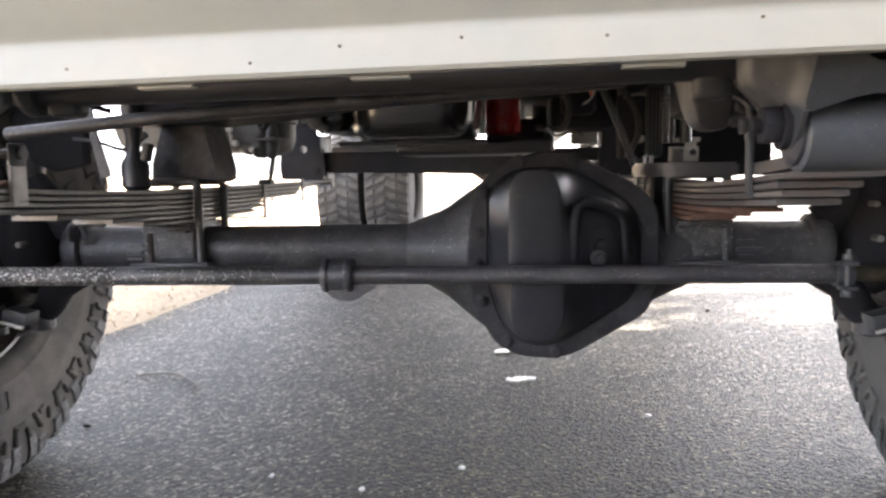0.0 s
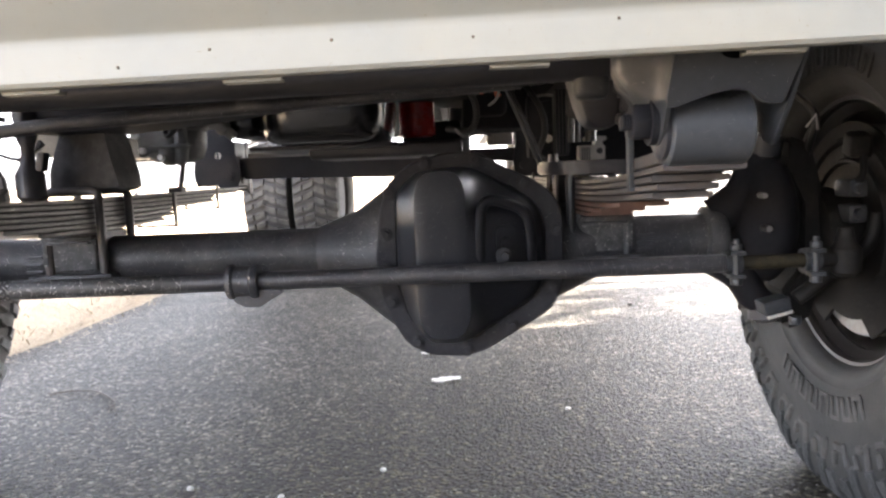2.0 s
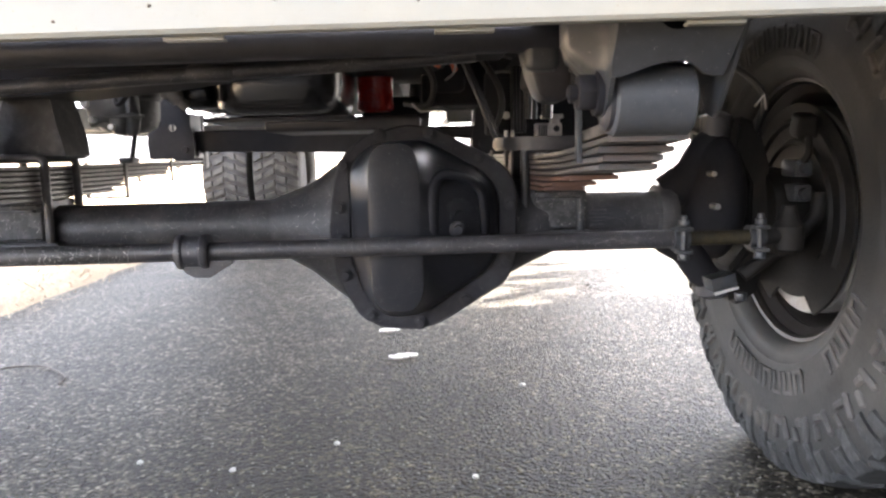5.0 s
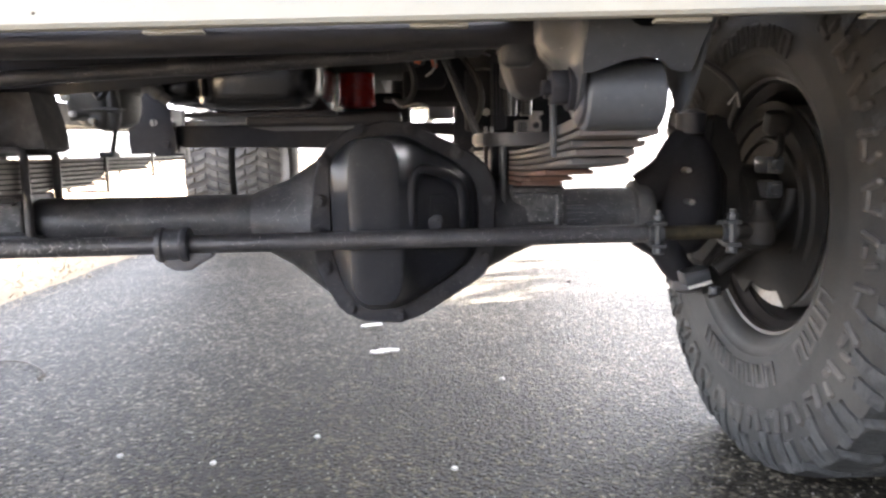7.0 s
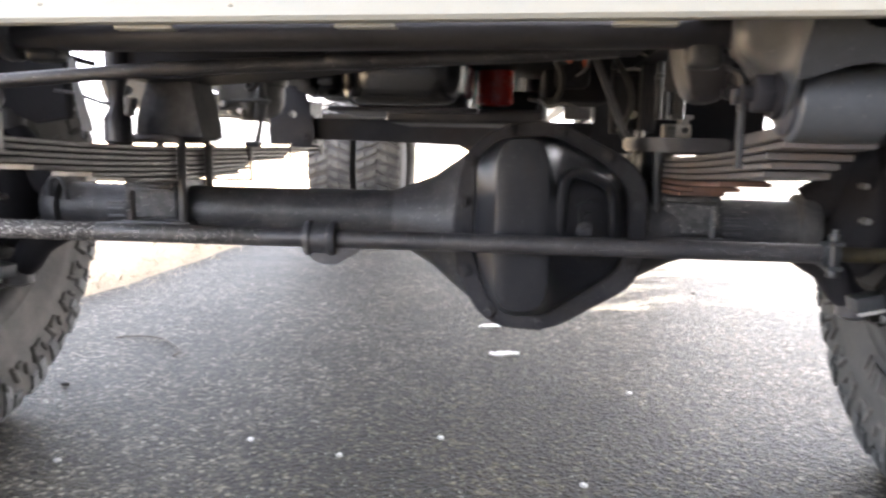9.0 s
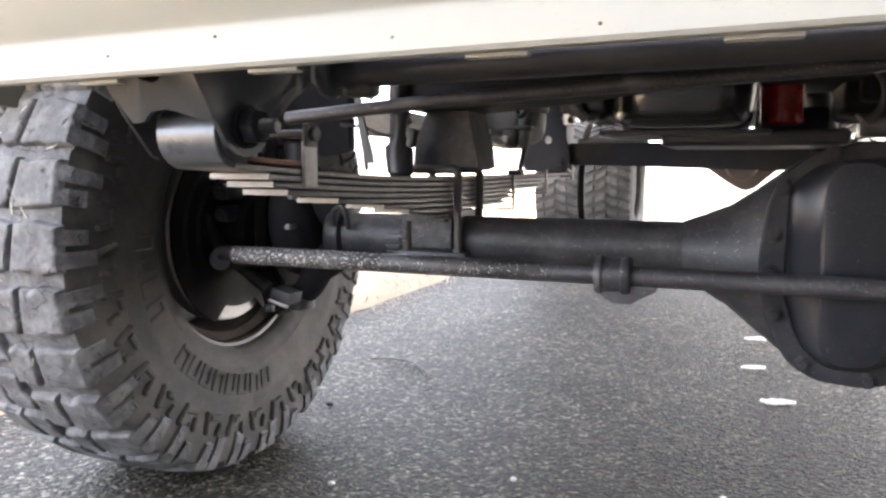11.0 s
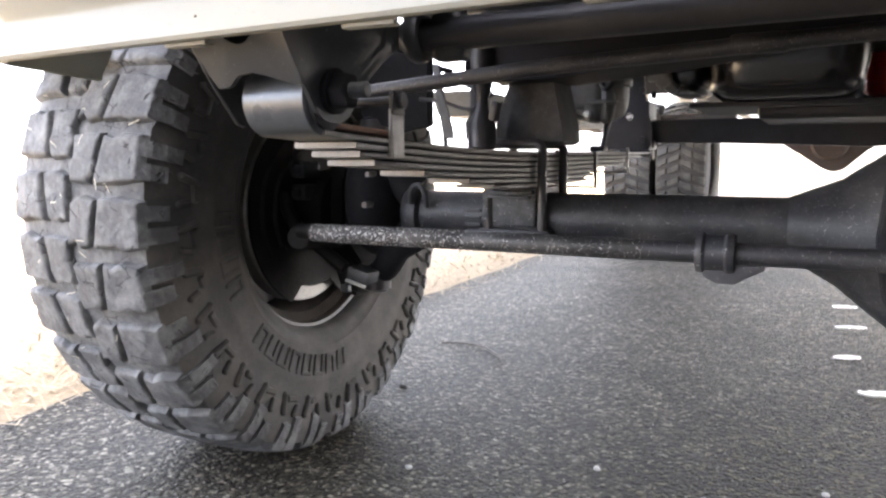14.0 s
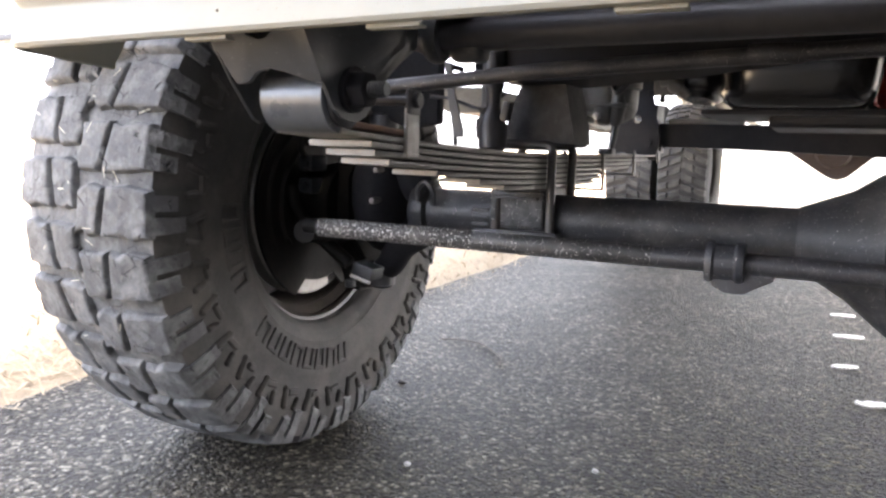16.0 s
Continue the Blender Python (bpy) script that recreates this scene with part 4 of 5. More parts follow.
    tube(bm, bend([(s * 0.60, 1.36, 0.70), (s * 0.70, 1.30, 0.72), (s * 0.765, 1.22, 0.655), (s * 0.775, 1.24, 0.60), (s * 0.80, 1.33, 0.56)], 6), 0.0055, 10)
    part("brake_hose", bm, M_HOSE, ob, "black rubber brake hose")
    return ob


M_ROTOR = material("bare_rotor_steel", (0.36, 0.35, 0.33), 0.38, metal=0.5, dirt=(0.22, 0.18, 0.14), dirt_amount=0.35, dirt_scale=25, bump=0.05)
for s in (-1, 1):
    knuckle(s)
bm = bmesh.new()
tube(bm, [(0.735, 1.17, 0.622), (0.747, 1.165, 0.640), (0.753, 1.17, 0.618)], 0.0022, 8)
part("wire_clip", bm, M_STEEL, truck)


# tyres
def crown(x, r=RADIUS):
    return r - 0.30 * abs(x) ** 1.0 * 0.03 - 0.9 * max(0.0, abs(x) - 0.085) ** 1.6


def lug(bm, outline, a0, height, r=RADIUS):
    """One worn tread block with sloping walls and rounded edges: an outline in metres (across, along), laid round the tyre at angle a0."""
    cx, cs = sum(p[0] for p in outline) / len(outline), sum(p[1] for p in outline) / len(outline)
    rows = []
    for grow, rise in ((0.0050, -height), (0.0030, -0.45 * height), (0.0016, -0.0020), (-0.0010, 0.0002), (-0.0055, 0.0010)):
        loop = []
        for x, q in outline:
            k = math.hypot(x - cx, q - cs)
            px, pq = cx + (x - cx) * (1 + grow / k), cs + (q - cs) * (1 + grow / k)
            rr, a = crown(px, r) + rise, a0 + pq / r
            loop.append(bm.verts.new((px, rr * math.cos(a), rr * math.sin(a))))
        rows.append(loop)
    n = len(outline)
    for a, b in zip(rows, rows[1:]):
        for i in range(n):
            bm.faces.new((a[i], a[(i + 1) % n], b[(i + 1) % n], b[i]))
    bm.faces.new(rows[-1])


def tyre_mesh(name, mat, pitches=31, r=RADIUS, seed=3, chevron=False):
    rnd = random.Random(seed)
    bm = bmesh.new()
    k = r / RADIUS
    prof = [(0.112, 0.227), (0.122, 0.229), (0.131, 0.234), (0.138, 0.242), (0.142, 0.247), (0.1425, 0.250), (0.147, 0.262), (0.1495, 0.264), (0.150, 0.270), (0.156, 0.290), (0.159, 0.315), (0.1605, 0.322), (0.159, 0.330), (0.1585, 0.360),
            (0.1595, 0.366), (0.1575, 0.376), (0.157, 0.400), (0.1535, 0.422), (0.1455, 0.441), (0.120, 0.4475), (0.06, 0.4530), (0.0, 0.4540)]
    full = [(-x, q * k) for x, q in prof] + [(x, q * k) for x, q in prof[-2::-1]]
    lathe(bm, full, seg=96, closed=True)
    step = 2 * math.pi / pitches
    for i in range(pitches):
        for side in (-1, 1):
            a = step * (i + (0.45 if side > 0 else 0.0)) + rnd.uniform(-0.008, 0.008)
            j = lambda v: v + rnd.uniform(-0.002, 0.002)
            f = side
            if chevron:
                lug(bm, [(f * j(0.005), j(-0.036)), (f * j(0.070), j(-0.012)), (f * j(0.066), j(0.002)), (f * j(0.074), j(0.008)), (f * j(0.070), j(0.026)), (f * j(0.034), j(0.014)), (f * j(0.030), j(0.006)), (f * j(0.005), j(0.002))], a, 0.0150, r=r)
                lug(bm, [(f * j(0.086), j(-0.008)), (f * 0.146, j(0.014)), (f * 0.146, j(0.052)), (f * j(0.112), j(0.042)), (f * j(0.108), j(0.034)), (f * j(0.084), j(0.028))], a, 0.0165, r=r)
                continue
            # a centre block and a shoulder block side by side, parted by a narrow slanting slot, notched by turns
            wide = 0.147 if i % 2 else 0.141
            if i % 2:
                lug(bm, [(f * j(0.008), j(-0.031)), (f * j(0.030), j(-0.038)), (f * j(0.058), j(-0.035)), (f * j(0.055), j(-0.006)), (f * j(0.046), j(0.030)), (f * j(0.024), j(0.034)), (f * j(0.015), j(0.026)), (f * j(0.001), j(0.030)), (f * j(0.006), j(0.000))], a, 0.0110, r=r)
                lug(bm, [(f * j(0.071), j(-0.036)), (f * j(0.108), j(-0.037)), (f * wide, j(-0.033)), (f * wide, j(0.031)), (f * j(0.120), j(0.034)), (f * j(0.098), j(0.029)), (f * j(0.060), j(0.033)), (f * j(0.067), j(-0.002))], a, 0.0110, r=r)
            else:
                lug(bm, [(f * j(0.004), j(-0.034)), (f * j(0.060), j(-0.036)), (f * j(0.052), j(0.002)), (f * j(0.056), j(0.014)), (f * j(0.046), j(0.034)), (f * j(0.006), j(0.033)), (f * j(0.000), j(0.012)), (f * j(0.009), j(-0.006))], a, 0.0110, r=r)
                lug(bm, [(f * j(0.073), j(-0.034)), (f * j(0.092), j(-0.030)), (f * j(0.110), j(-0.036)), (f * wide, j(-0.034)), (f * wide, j(0.030)), (f * j(0.105), j(0.033)), (f * j(0.061), j(0.034)), (f * j(0.064), j(0.012))], a, 0.0110, r=r)
            # side ribs that run down the shoulder
            for q0, q1, depth in ((-0.030, -0.006, 0.408 if i % 2 else 0.390), (0.004, 0.029, 0.394 if i % 2 else 0.414)):
                c0, c1 = a + q0 / r, a + q1 / r
                rows = []
                for xx, rr in ((wide, 0.4535), (0.1535, 0.438), (0.1605, 0.418), (0.1635, depth), (0.1575, depth - 0.004)):
                    rows.append([bm.verts.new((f * xx, rr * k * math.cos(t), rr * k * math.sin(t))) for t in (c0, c0 + 0.25 * (c1 - c0), c0 + 0.75 * (c1 - c0), c1)])
                for p, q in zip(rows, rows[1:]):
                    for e in range(3):
                        bm.faces.new((p[e], p[e + 1], q[e + 1], q[e]))
                for e in (0, 3):
                    base = [bm.verts.new((f * 0.146, 0.425 * k * math.cos(c), 0.425 * k * math.sin(c))) for c in ((c0, c1)[e // 3],)]
                    bm.faces.new([row[e] for row in rows] + base)
    # root every block in the carcass
    bm.verts.ensure_lookup_table()
    bm.verts.index_update()
    carcass = len(full) * 96
    seen = [False] * len(bm.verts)
    for v in bm.verts[carcass:]:
        if seen[v.index]:
            continue
        island, todo = [], [v]
        seen[v.index] = True
        while todo:
            u = todo.pop()
            island.append(u)
            for e in u.link_edges:
                w = e.other_vert(u)
                if not seen[w.index]:
                    seen[w.index] = True
                    todo.append(w)
        low = min(island, key=lambda q: math.hypot(q.co.y, q.co.z))
        mate = low.link_edges[0].other_vert(low)
        k96 = round((math.atan2(low.co.z, low.co.y) % (2 * math.pi)) / (2 * math.pi) * 96) % 96
        best = min(range(len(full)), key=lambda q: (full[q][0] - low.co.x) ** 2 + (full[q][1] - math.hypot(low.co.y, low.co.z)) ** 2)
        bm.faces.new((low, mate, bm.verts[best * 96 + k96]))
    bmesh.ops.scale(bm, vec=(0.885, 1, 1), verts=bm.verts[:])
    made = mesh(name, bm, mat, 34)
    made.polygons.foreach_set("material_index", [1 if p.index >= carcass or (not chevron and math.hypot(p.center.y, p.center.z) > 0.436 * k) else 0 for p in made.polygons])
    made.polygons.foreach_set("use_smooth", [p.index < carcass for p in made.polygons])
    return made


# darker sidewall and tread rubber for the right front tyre
M_RUBBER_DARK = material("grey_tyre_rubber", (0.021, 0.0205, 0.019), 0.68, dirt=(0.085, 0.08, 0.07), dirt_amount=0.45, dirt_scale=9, grain=180, bump=0.35)
M_TREAD_DARK = material("worn_tread_rubber", (0.026, 0.027, 0.027), 0.66, dirt=(0.10, 0.10, 0.095), dirt_amount=0.5, dirt_scale=24, grain=75, bump=0.9, bump_size=0.006)
TYRE_MESH = {-1: tyre_mesh("tyre", [M_RUBBER, M_TREAD]), 1: tyre_mesh("tyre", [M_RUBBER_DARK, M_TREAD_DARK], seed=11)}


def sidewall_marks():
    """Low raised bars near the rim, and a ladder of short ribs below the shoulder."""
    bm = bmesh.new()
    for side in (-1, 1):
        for half in (0, math.pi):
            for i in list(range(4)) + list(range(6, 14)):
                a = half + 0.125 * i
                for dq, w, h, rr in ((-0.013, 0.008, 0.040, 0.296), (0.009, 0.008, 0.040, 0.296), (-0.002, 0.026, 0.008, 0.312 if i % 3 else 0.280)):
                    q = a + dq / 0.296
                    box(bm, (side * 0.1404, rr * math.cos(q), rr * math.sin(q)), (0.004, h, w), 0.0014, (math.degrees(q), 0, 0), 1)
        for i in range(34):
            q = 2 * math.pi * i / 34
            slant = 16 if i % 2 else -10
            box(bm, (side * 0.1412, 0.372 * math.cos(q), 0.372 * math.sin(q)), (0.012, 0.042, 0.012), 0.004, (math.degrees(q) + slant, 0, 0), 1)
            w = q + 0.052
            box(bm, (side * 0.1402, 0.360 * math.cos(w), 0.360 * math.sin(w)), (0.011, 0.013, 0.030 if i % 3 else 0.020), 0.003, (math.degrees(w) + 8, 0, 0), 1)
            w = q + 0.095
            box(bm, (side * 0.1412, 0.380 * math.cos(w), 0.380 * math.sin(w)), (0.011, 0.026, 0.010), 0.003, (math.degrees(w) - slant, 0, 0), 1)
    return mesh("sidewall_relief", bm, M_RUBBER, 0)


MARKS = sidewall_marks()


def rim(s, x):
    bm = bmesh.new()
    prof = [(-0.118, 0.2205), (-0.122, 0.222), (-0.125, 0.218), (-0.122, 0.209), (-0.112, 0.205), (-0.106, 0.2065), (-0.100, 0.202), (-0.088, 0.192), (-0.080, 0.1935), (-0.074, 0.189), (-0.02, 0.184), (0.02, 0.186), (0.045, 0.19), (0.060, 0.16), (0.062, 0.09), (0.068, 0.05), (0.068, 0.03),
            (0.075, 0.03), (0.076, 0.09), (0.074, 0.16), (0.09, 0.20), (0.118, 0.207), (0.122, 0.222), (0.118, 0.2205), (0.10, 0.212), (0.05, 0.20), (-0.02, 0.194), (-0.085, 0.200), (-0.10, 0.213)]
    lathe(bm, [(s * 0.885 * a, r * (1.062 if r > 0.15 else 1.0)) for a, r in prof], (x, AXLE_Y, AXLE_Z), closed=True, seg=72)
    return bm


for s in (-1, 1):
    wheel = part("front_wheel", rim(s, s * (TRACK + 0.008)), M_RIM_PAINT if s > 0 else M_RIM_BROWN, truck, "black steel wheel with mud-terrain tyre")
    ob = new("tyre", TYRE_MESH[s])
    ob.parent = wheel
    ob.matrix_basis = pose(s * TRACK, AXLE_Y, AXLE_Z, 0 if s < 0 else 23, 0, 0)
    tagged(ob, label="chunky dusty mud-terrain tyre with straw bits in the tread" if s < 0 else "chunky dark mud-terrain tyre, darker than the other")

# straw bits caught in the front treads
def tread_straw(seed, count=90):
    rnd = random.Random(seed)
    verts, faces = [], []
    for _ in range(count):
        x, a = rnd.uniform(-0.14, 0.14), rnd.uniform(0, 6.283)
        d, ln = rnd.uniform(0, 6.283), rnd.uniform(0.006, 0.020)
        n = len(verts)
        for u, w in ((-1, -1), (-1, 1), (1, 1), (1, -1)):
            px, q = x + u * ln / 2 * math.cos(d) - w * 0.0007 * math.sin(d), u * ln / 2 * math.sin(d) + w * 0.0007 * math.cos(d)
            rr, b = crown(px) + 0.0026 + 0.0010 * u, a + q / RADIUS
            verts.append((0.885 * px, rr * math.cos(b), rr * math.sin(b)))
        faces.append((n, n + 1, n + 2, n + 3))
    me = bpy.data.meshes.new("straw_bits")
    me.from_pydata(verts, [], faces)
    me.materials.append(M_STRAW_BIT)
    return me


M_STRAW_BIT = material("pale_straw_bits", (0.50, 0.47, 0.38), 0.8, spread=0.3)
for ob in [o for o in scene.objects if o.name.startswith("tyre")]:
    marks = new("sidewall_relief", MARKS)
    marks.parent = ob.parent
    marks.matrix_basis = ob.matrix_basis.copy()
    tagged(marks, label="raised rubber bars and ribs on the sidewall", kind="stuff")
    bits = new("straw_bits", tread_straw(7))
    bits.parent = ob.parent
    bits.matrix_basis = ob.matrix_basis.copy()
    tagged(bits, label="bits of dry straw stuck in the tread", kind="stuff")

# dual rear wheels
REAR_TYRE = tyre_mesh("tyre", [M_RUBBER_GROOVE, M_RUBBER_REAR], 40, 0.455, 8, True)
for x in (-0.755, -1.092, 0.755, 1.092):
    bm = bmesh.new()
    lathe(bm, [(-0.11, 0.218), (-0.10, 0.20), (0.0, 0.18), (0.03, 0.02), (0.05, 0.02), (0.04, 0.19), (0.11, 0.218)], (x, REAR_Y, 0.445), seg=40)
    wheel = part("rear_wheel", bm, M_RIM, truck, "steel rear wheel of a dual pair")
    ob = new("tyre", REAR_TYRE)
    ob.parent = wheel
    ob.matrix_basis = pose(x, REAR_Y, 0.445, 0 if abs(x) < 1 else 6, 0, 0) @ Matrix.Diagonal((1.13, 1, 1, 1))
    tagged(ob, label="pale dusty chevron-tread rear tyre")

M_STOP = material("dusty_black_rubber", (0.024, 0.024, 0.026), 0.6, dirt=(0.25, 0.24, 0.23), dirt_amount=0.25, dirt_scale=30, bump=0.5, specks=0.08)
M_ALLOY_DIM = material("dull_cast_alloy", (0.13, 0.13, 0.125), 0.5, metal=0.3, dirt=(0.06, 0.055, 0.05), dirt_amount=0.6, dirt_scale=12, bump=0.3)

# engine, pan, filter
bm = bmesh.new()
box(bm, (-0.03, 1.50, 0.95), (0.62, 1.0, 0.42), 0.03)
box(bm, (0.0, 2.6, 0.86), (0.36, 1.4, 0.26), 0.05)
part("engine", bm, M_DEEP_BLACK, truck, "black engine and gearbox underside")


def oil_pan():
    bm = bmesh.new()
    loops = []
    for z, g in ((0.82, 0.030), (0.80, 0.030), (0.798, 0.012), (0.74, 0.008), (0.70, 0.005), (0.672, 0.0), (0.655, -0.006), (0.646, -0.018), (0.6425, -0.040)):
        x0, x1, y0, y1, r = -0.180 - g, 0.063 + g, 1.455 - g, 1.86 + g, 0.074 + g
        loop = []
        for cx, cy, a0 in ((x1 - r, y1 - r, 0), (x0 + r, y1 - r, 90), (x0 + r, y0 + r, 180), (x1 - r, y0 + r, 270)):
            for k in range(7):
                t = radians(a0 + 15 * k)
                loop.append((cx + r * math.cos(t), cy + r * math.sin(t), z))
        loops.append(loop)
    rings(bm, loops)
    return bm


pan = part("oil_pan", oil_pan(), M_PAN, truck, "glossy black pressed-steel oil pan")
for x, y in ((-0.20, 1.47), (-0.205, 1.60), (0.082, 1.47), (0.085, 1.60), (-0.10, 1.437), (0.0, 1.437)):
    bm = bmesh.new()
    hex_nut(bm, (x, y, 0.797), 0.007, 0.010)
    part("pan_bolt", bm, M_STEEL, pan)
bm = bmesh.new()
lathe(bm, [(1.66, 0.012), (1.655, 0.012)], (-0.02, 0, 0.66), "Y", 16)
box(bm, (-0.06, 1.66, 0.6365), (0.30, 0.28, 0.010), 0.004)
box(bm, (0.06, 1.72, 0.627), (0.32, 0.30, 0.030), 0.010, (0, 0, 0), 3)
part("pan_gasket", bm, M_BLACK, pan)
bm = bmesh.new()
box(bm, (-0.228, 1.63, 0.715), (0.085, 0.24, 0.11), 0.04, seg=5)
part("pan_sump", bm, M_PAN, pan, "rounded glossy black side sump")
bm = bmesh.new()
prof = [(0.664, 0.026), (0.662, 0.034), (0.668, 0.0395), (0.676, 0.041)]
lathe(bm, prof + [(0.742, 0.041), (0.748, 0.043), (0.752, 0.043), (0.755, 0.038)], (0.116, 1.80, 0), "Z", 40)
for k in range(14):
    t = 2 * math.pi * k / 14
    box(bm, (0.116 + 0.0405 * math.cos(t), 1.80 + 0.0405 * math.sin(t), 0.674), (0.003, 0.009, 0.016), 0.001, (0, 0, math.degrees(t)))
oil_filter = part("oil_filter", bm, M_RED, truck, "red spin-on oil filter canister")
bm = bmesh.new()
lathe(bm, [(0.755, 0.05), (0.79, 0.055)], (0.116, 1.80, 0), "Z", 28)
part("filter_mount", bm, M_BLACK, oil_filter)
# exhaust elbow by the pan, thick and pale to stand in for its reflection
bm = bmesh.new()
tube(bm, bend([(-0.275, 1.485, 0.688), (-0.258, 1.486, 0.688), (-0.245, 1.49, 0.676), (-0.232, 1.50, 0.662)], 6), [0.011] * 6 + [0.015] * 7 + [0.010] * 6, 14)
part("bent_pipe", bm, M_ROTOR, truck, "bent metal pipe beside the pan, its bright reflection put into the pale colour")

# engine cradle, and units beside the engine
bm = bmesh.new()
rings(bm, [[(x, 1.20, z0), (x, 1.34, z0), (x, 1.34, 0.76), (x, 1.20, 0.76)] for x, z0 in ((-0.46, 0.662), (-0.36, 0.664), (-0.20, 0.678), (-0.08, 0.694), (0.10, 0.715), (0.36, 0.72))])
part("engine_cradle", bm, M_DEEP_BLACK, truck, "black engine cradle crossmember")
bm = bmesh.new()
box(bm, (0.30, 1.86, 0.735), (0.15, 0.22, 0.13), 0.02, seg=3)
box(bm, (0.285, 1.74, 0.735), (0.075, 0.10, 0.075), 0.018, (0, 0, 0), 3)
part("starter_motor", bm, M_DEEP_BLACK, truck, "black starter motor beside the engine")
bm = bmesh.new()
box(bm, (0.325, 2.05, 0.66), (0.07, 0.05, 0.035), 0.006)
part("alloy_cover", bm, M_ALLOY, truck, "small pale alloy cover")

bm = bmesh.new()
box(bm, (0.145, 1.97, 0.665), (0.15, 0.06, 0.085), 0.012, (0, 0, 0), 3)
part("gearbox_mount", bm, M_DEEP_BLACK, truck, "black gearbox mount on the crossmember")

# cross member and mounts
M_STRIP = material("pale_dusty_alloy", (0.62, 0.60, 0.56), 0.6, dirt=(0.35, 0.32, 0.28), dirt_amount=0.4, dirt_scale=14, bump=0.3)
bm = bmesh.new()
loops = [[(x, 1.965, 0.578 + d), (x, 2.055, 0.578 + d), (x, 2.055, 0.632), (x, 1.965, 0.632)] for x, d in ((-0.37, 0.0), (-0.2, -0.002), (0.12, -0.012), (0.22, -0.002), (0.31, 0.024), (0.41, 0.014))]
rings(bm, loops)
crossmember = part("crossmember", bm, M_BLACK, truck, "black steel gearbox crossmember")
bm = bmesh.new()
box(bm, (-0.255, 2.00, 0.638), (0.17, 0.05, 0.013), 0.003)
part("spacer_strip", bm, M_STRIP, crossmember, "pale alloy spacer strip")
for s in (-1, 1):
    bm = bmesh.new()
    out = [(0.353, 0.562), (0.465, 0.562), (0.470, 0.60), (0.455, 0.70), (0.455, 0.76), (0.372, 0.76), (0.372, 0.70), (0.350, 0.60)]
    drilled(bm, [(s * x, z) for x, z in out], (s * (0.405 if s < 0 else 0.432), 0.640 if s < 0 else 0.655), 0.0095, 0.008, Matrix.Translation((0, 1.93, 0)) @ FACING)
    box(bm, (s * 0.365, 1.975, 0.62), (0.012, 0.09, 0.11), 0.002)
    box(bm, (s * 0.410, 1.975, 0.568), (0.11, 0.09, 0.012), 0.003)
    mount = part("mount_bracket", bm, M_BLACK, truck, "black plate bracket with a hole")
    for z in (0.585, 0.70):
        bm = bmesh.new()
        hex_nut(bm, (s * 0.375, 1.926, z), 0.009, 0.010, "Y")
        part("mount_bolt", bm, M_BLACK, mount)
        bm = bmesh.new()
        hex_nut(bm, (s * 0.355, 1.96, z - 0.01), 0.010, 0.012, "X")
        part("mount_bolt", bm, M_BLACK, mount)
    if s > 0:
        continue
    # bump stop above the axle
    bm = bmesh.new()
    loops = []
    for z, x0, x1, d in ((0.74, 0.378, 0.448, 0.045), (0.67, 0.378, 0.448, 0.045), (0.615, 0.366, 0.466, 0.05), (0.600, 0.362, 0.470, 0.05), (0.572, 0.358, 0.474, 0.045), (0.566, 0.366, 0.466, 0.035)):
        loops.append([(s * x0, 1.302 - d, z), (s * x1, 1.302 - d, z), (s * x1, 1.302 + d, z), (s * x0, 1.302 + d, z)])
    rings(bm, loops)
    stop = part("bump_stop", bm, M_STOP, truck, "dusty black rubber bump stop and bracket")
    # shock absorber and links beside the rail
    bm = bmesh.new()
    lathe(bm, [(0.552, 0.012), (0.563, 0.022), (0.598, 0.022), (0.610, 0.016), (0.624, 0.0095), (0.642, 0.0105), (0.656, 0.016), (0.69, 0.018), (0.78, 0.018)], (s * 0.473, 1.20, 0), "Z", 24)
    box(bm, (s * 0.451, 1.20, 0.618), (0.012, 0.02, 0.03), 0.003, (0, 12, 0))
    part("shock_absorber", bm, M_BLACK, truck, "black shock absorber")
    bm = bmesh.new()
    tube(bm, [(s * 0.560, 1.25, 0.565), (s * 0.574, 1.25, 0.70)], 0.0038, 10)
    part("sway_link", bm, M_BLACK, truck)
    bm = bmesh.new()
    tube(bm, bend([(s * 0.61, 1.25, 0.645), (s * 0.57, 1.25, 0.640), (s * 0.527, 1.25, 0.626), (s * 0.50, 1.24, 0.628)], 5), 0.003, 8)
    part("brake_line", bm, M_BLACK, truck)
    bm = bmesh.new()
    plate(bm, [(s * 0.602, 0.60), (s * 0.602, 0.76), (s * 0.74, 0.76), (s * 0.74, 0.62), (s * 0.66, 0.59)], 0.02, Matrix.Translation((0, 1.27, 0)) @ FACING, 0.003)
    part("hose_bracket", bm, M_DEEP_BLACK, truck, "black brake hose bracket")
# steering gear casting seen beside the spring
bm = bmesh.new()
box(bm, (-0.422, 1.64, 0.700), (0.075, 0.10, 0.13), 0.018, (0, 6, 0), 3)
box(bm, (-0.452, 1.62, 0.670), (0.035, 0.06, 0.07), 0.012, (0, -14, 0), 3)
lathe(bm, [(0.612, 0.010), (0.617, 0.017), (0.635, 0.020), (0.648, 0.019)], (-0.402, 1.60, 0), "Z", 20)
lathe(bm, [(0.612, 0.008), (0.622, 0.015), (0.648, 0.017), (0.650, 0.022), (0.656, 0.022), (0.658, 0.014), (0.675, 0.012), (0.69, 0.008), (0.705, 0.008)], (-0.376, 1.60, 0), "Z", 20)
rough_casting(bm, 0.004, 2)
box(bm, (-0.392, 1.585, 0.6535), (0.075, 0.02, 0.004), 0.001)
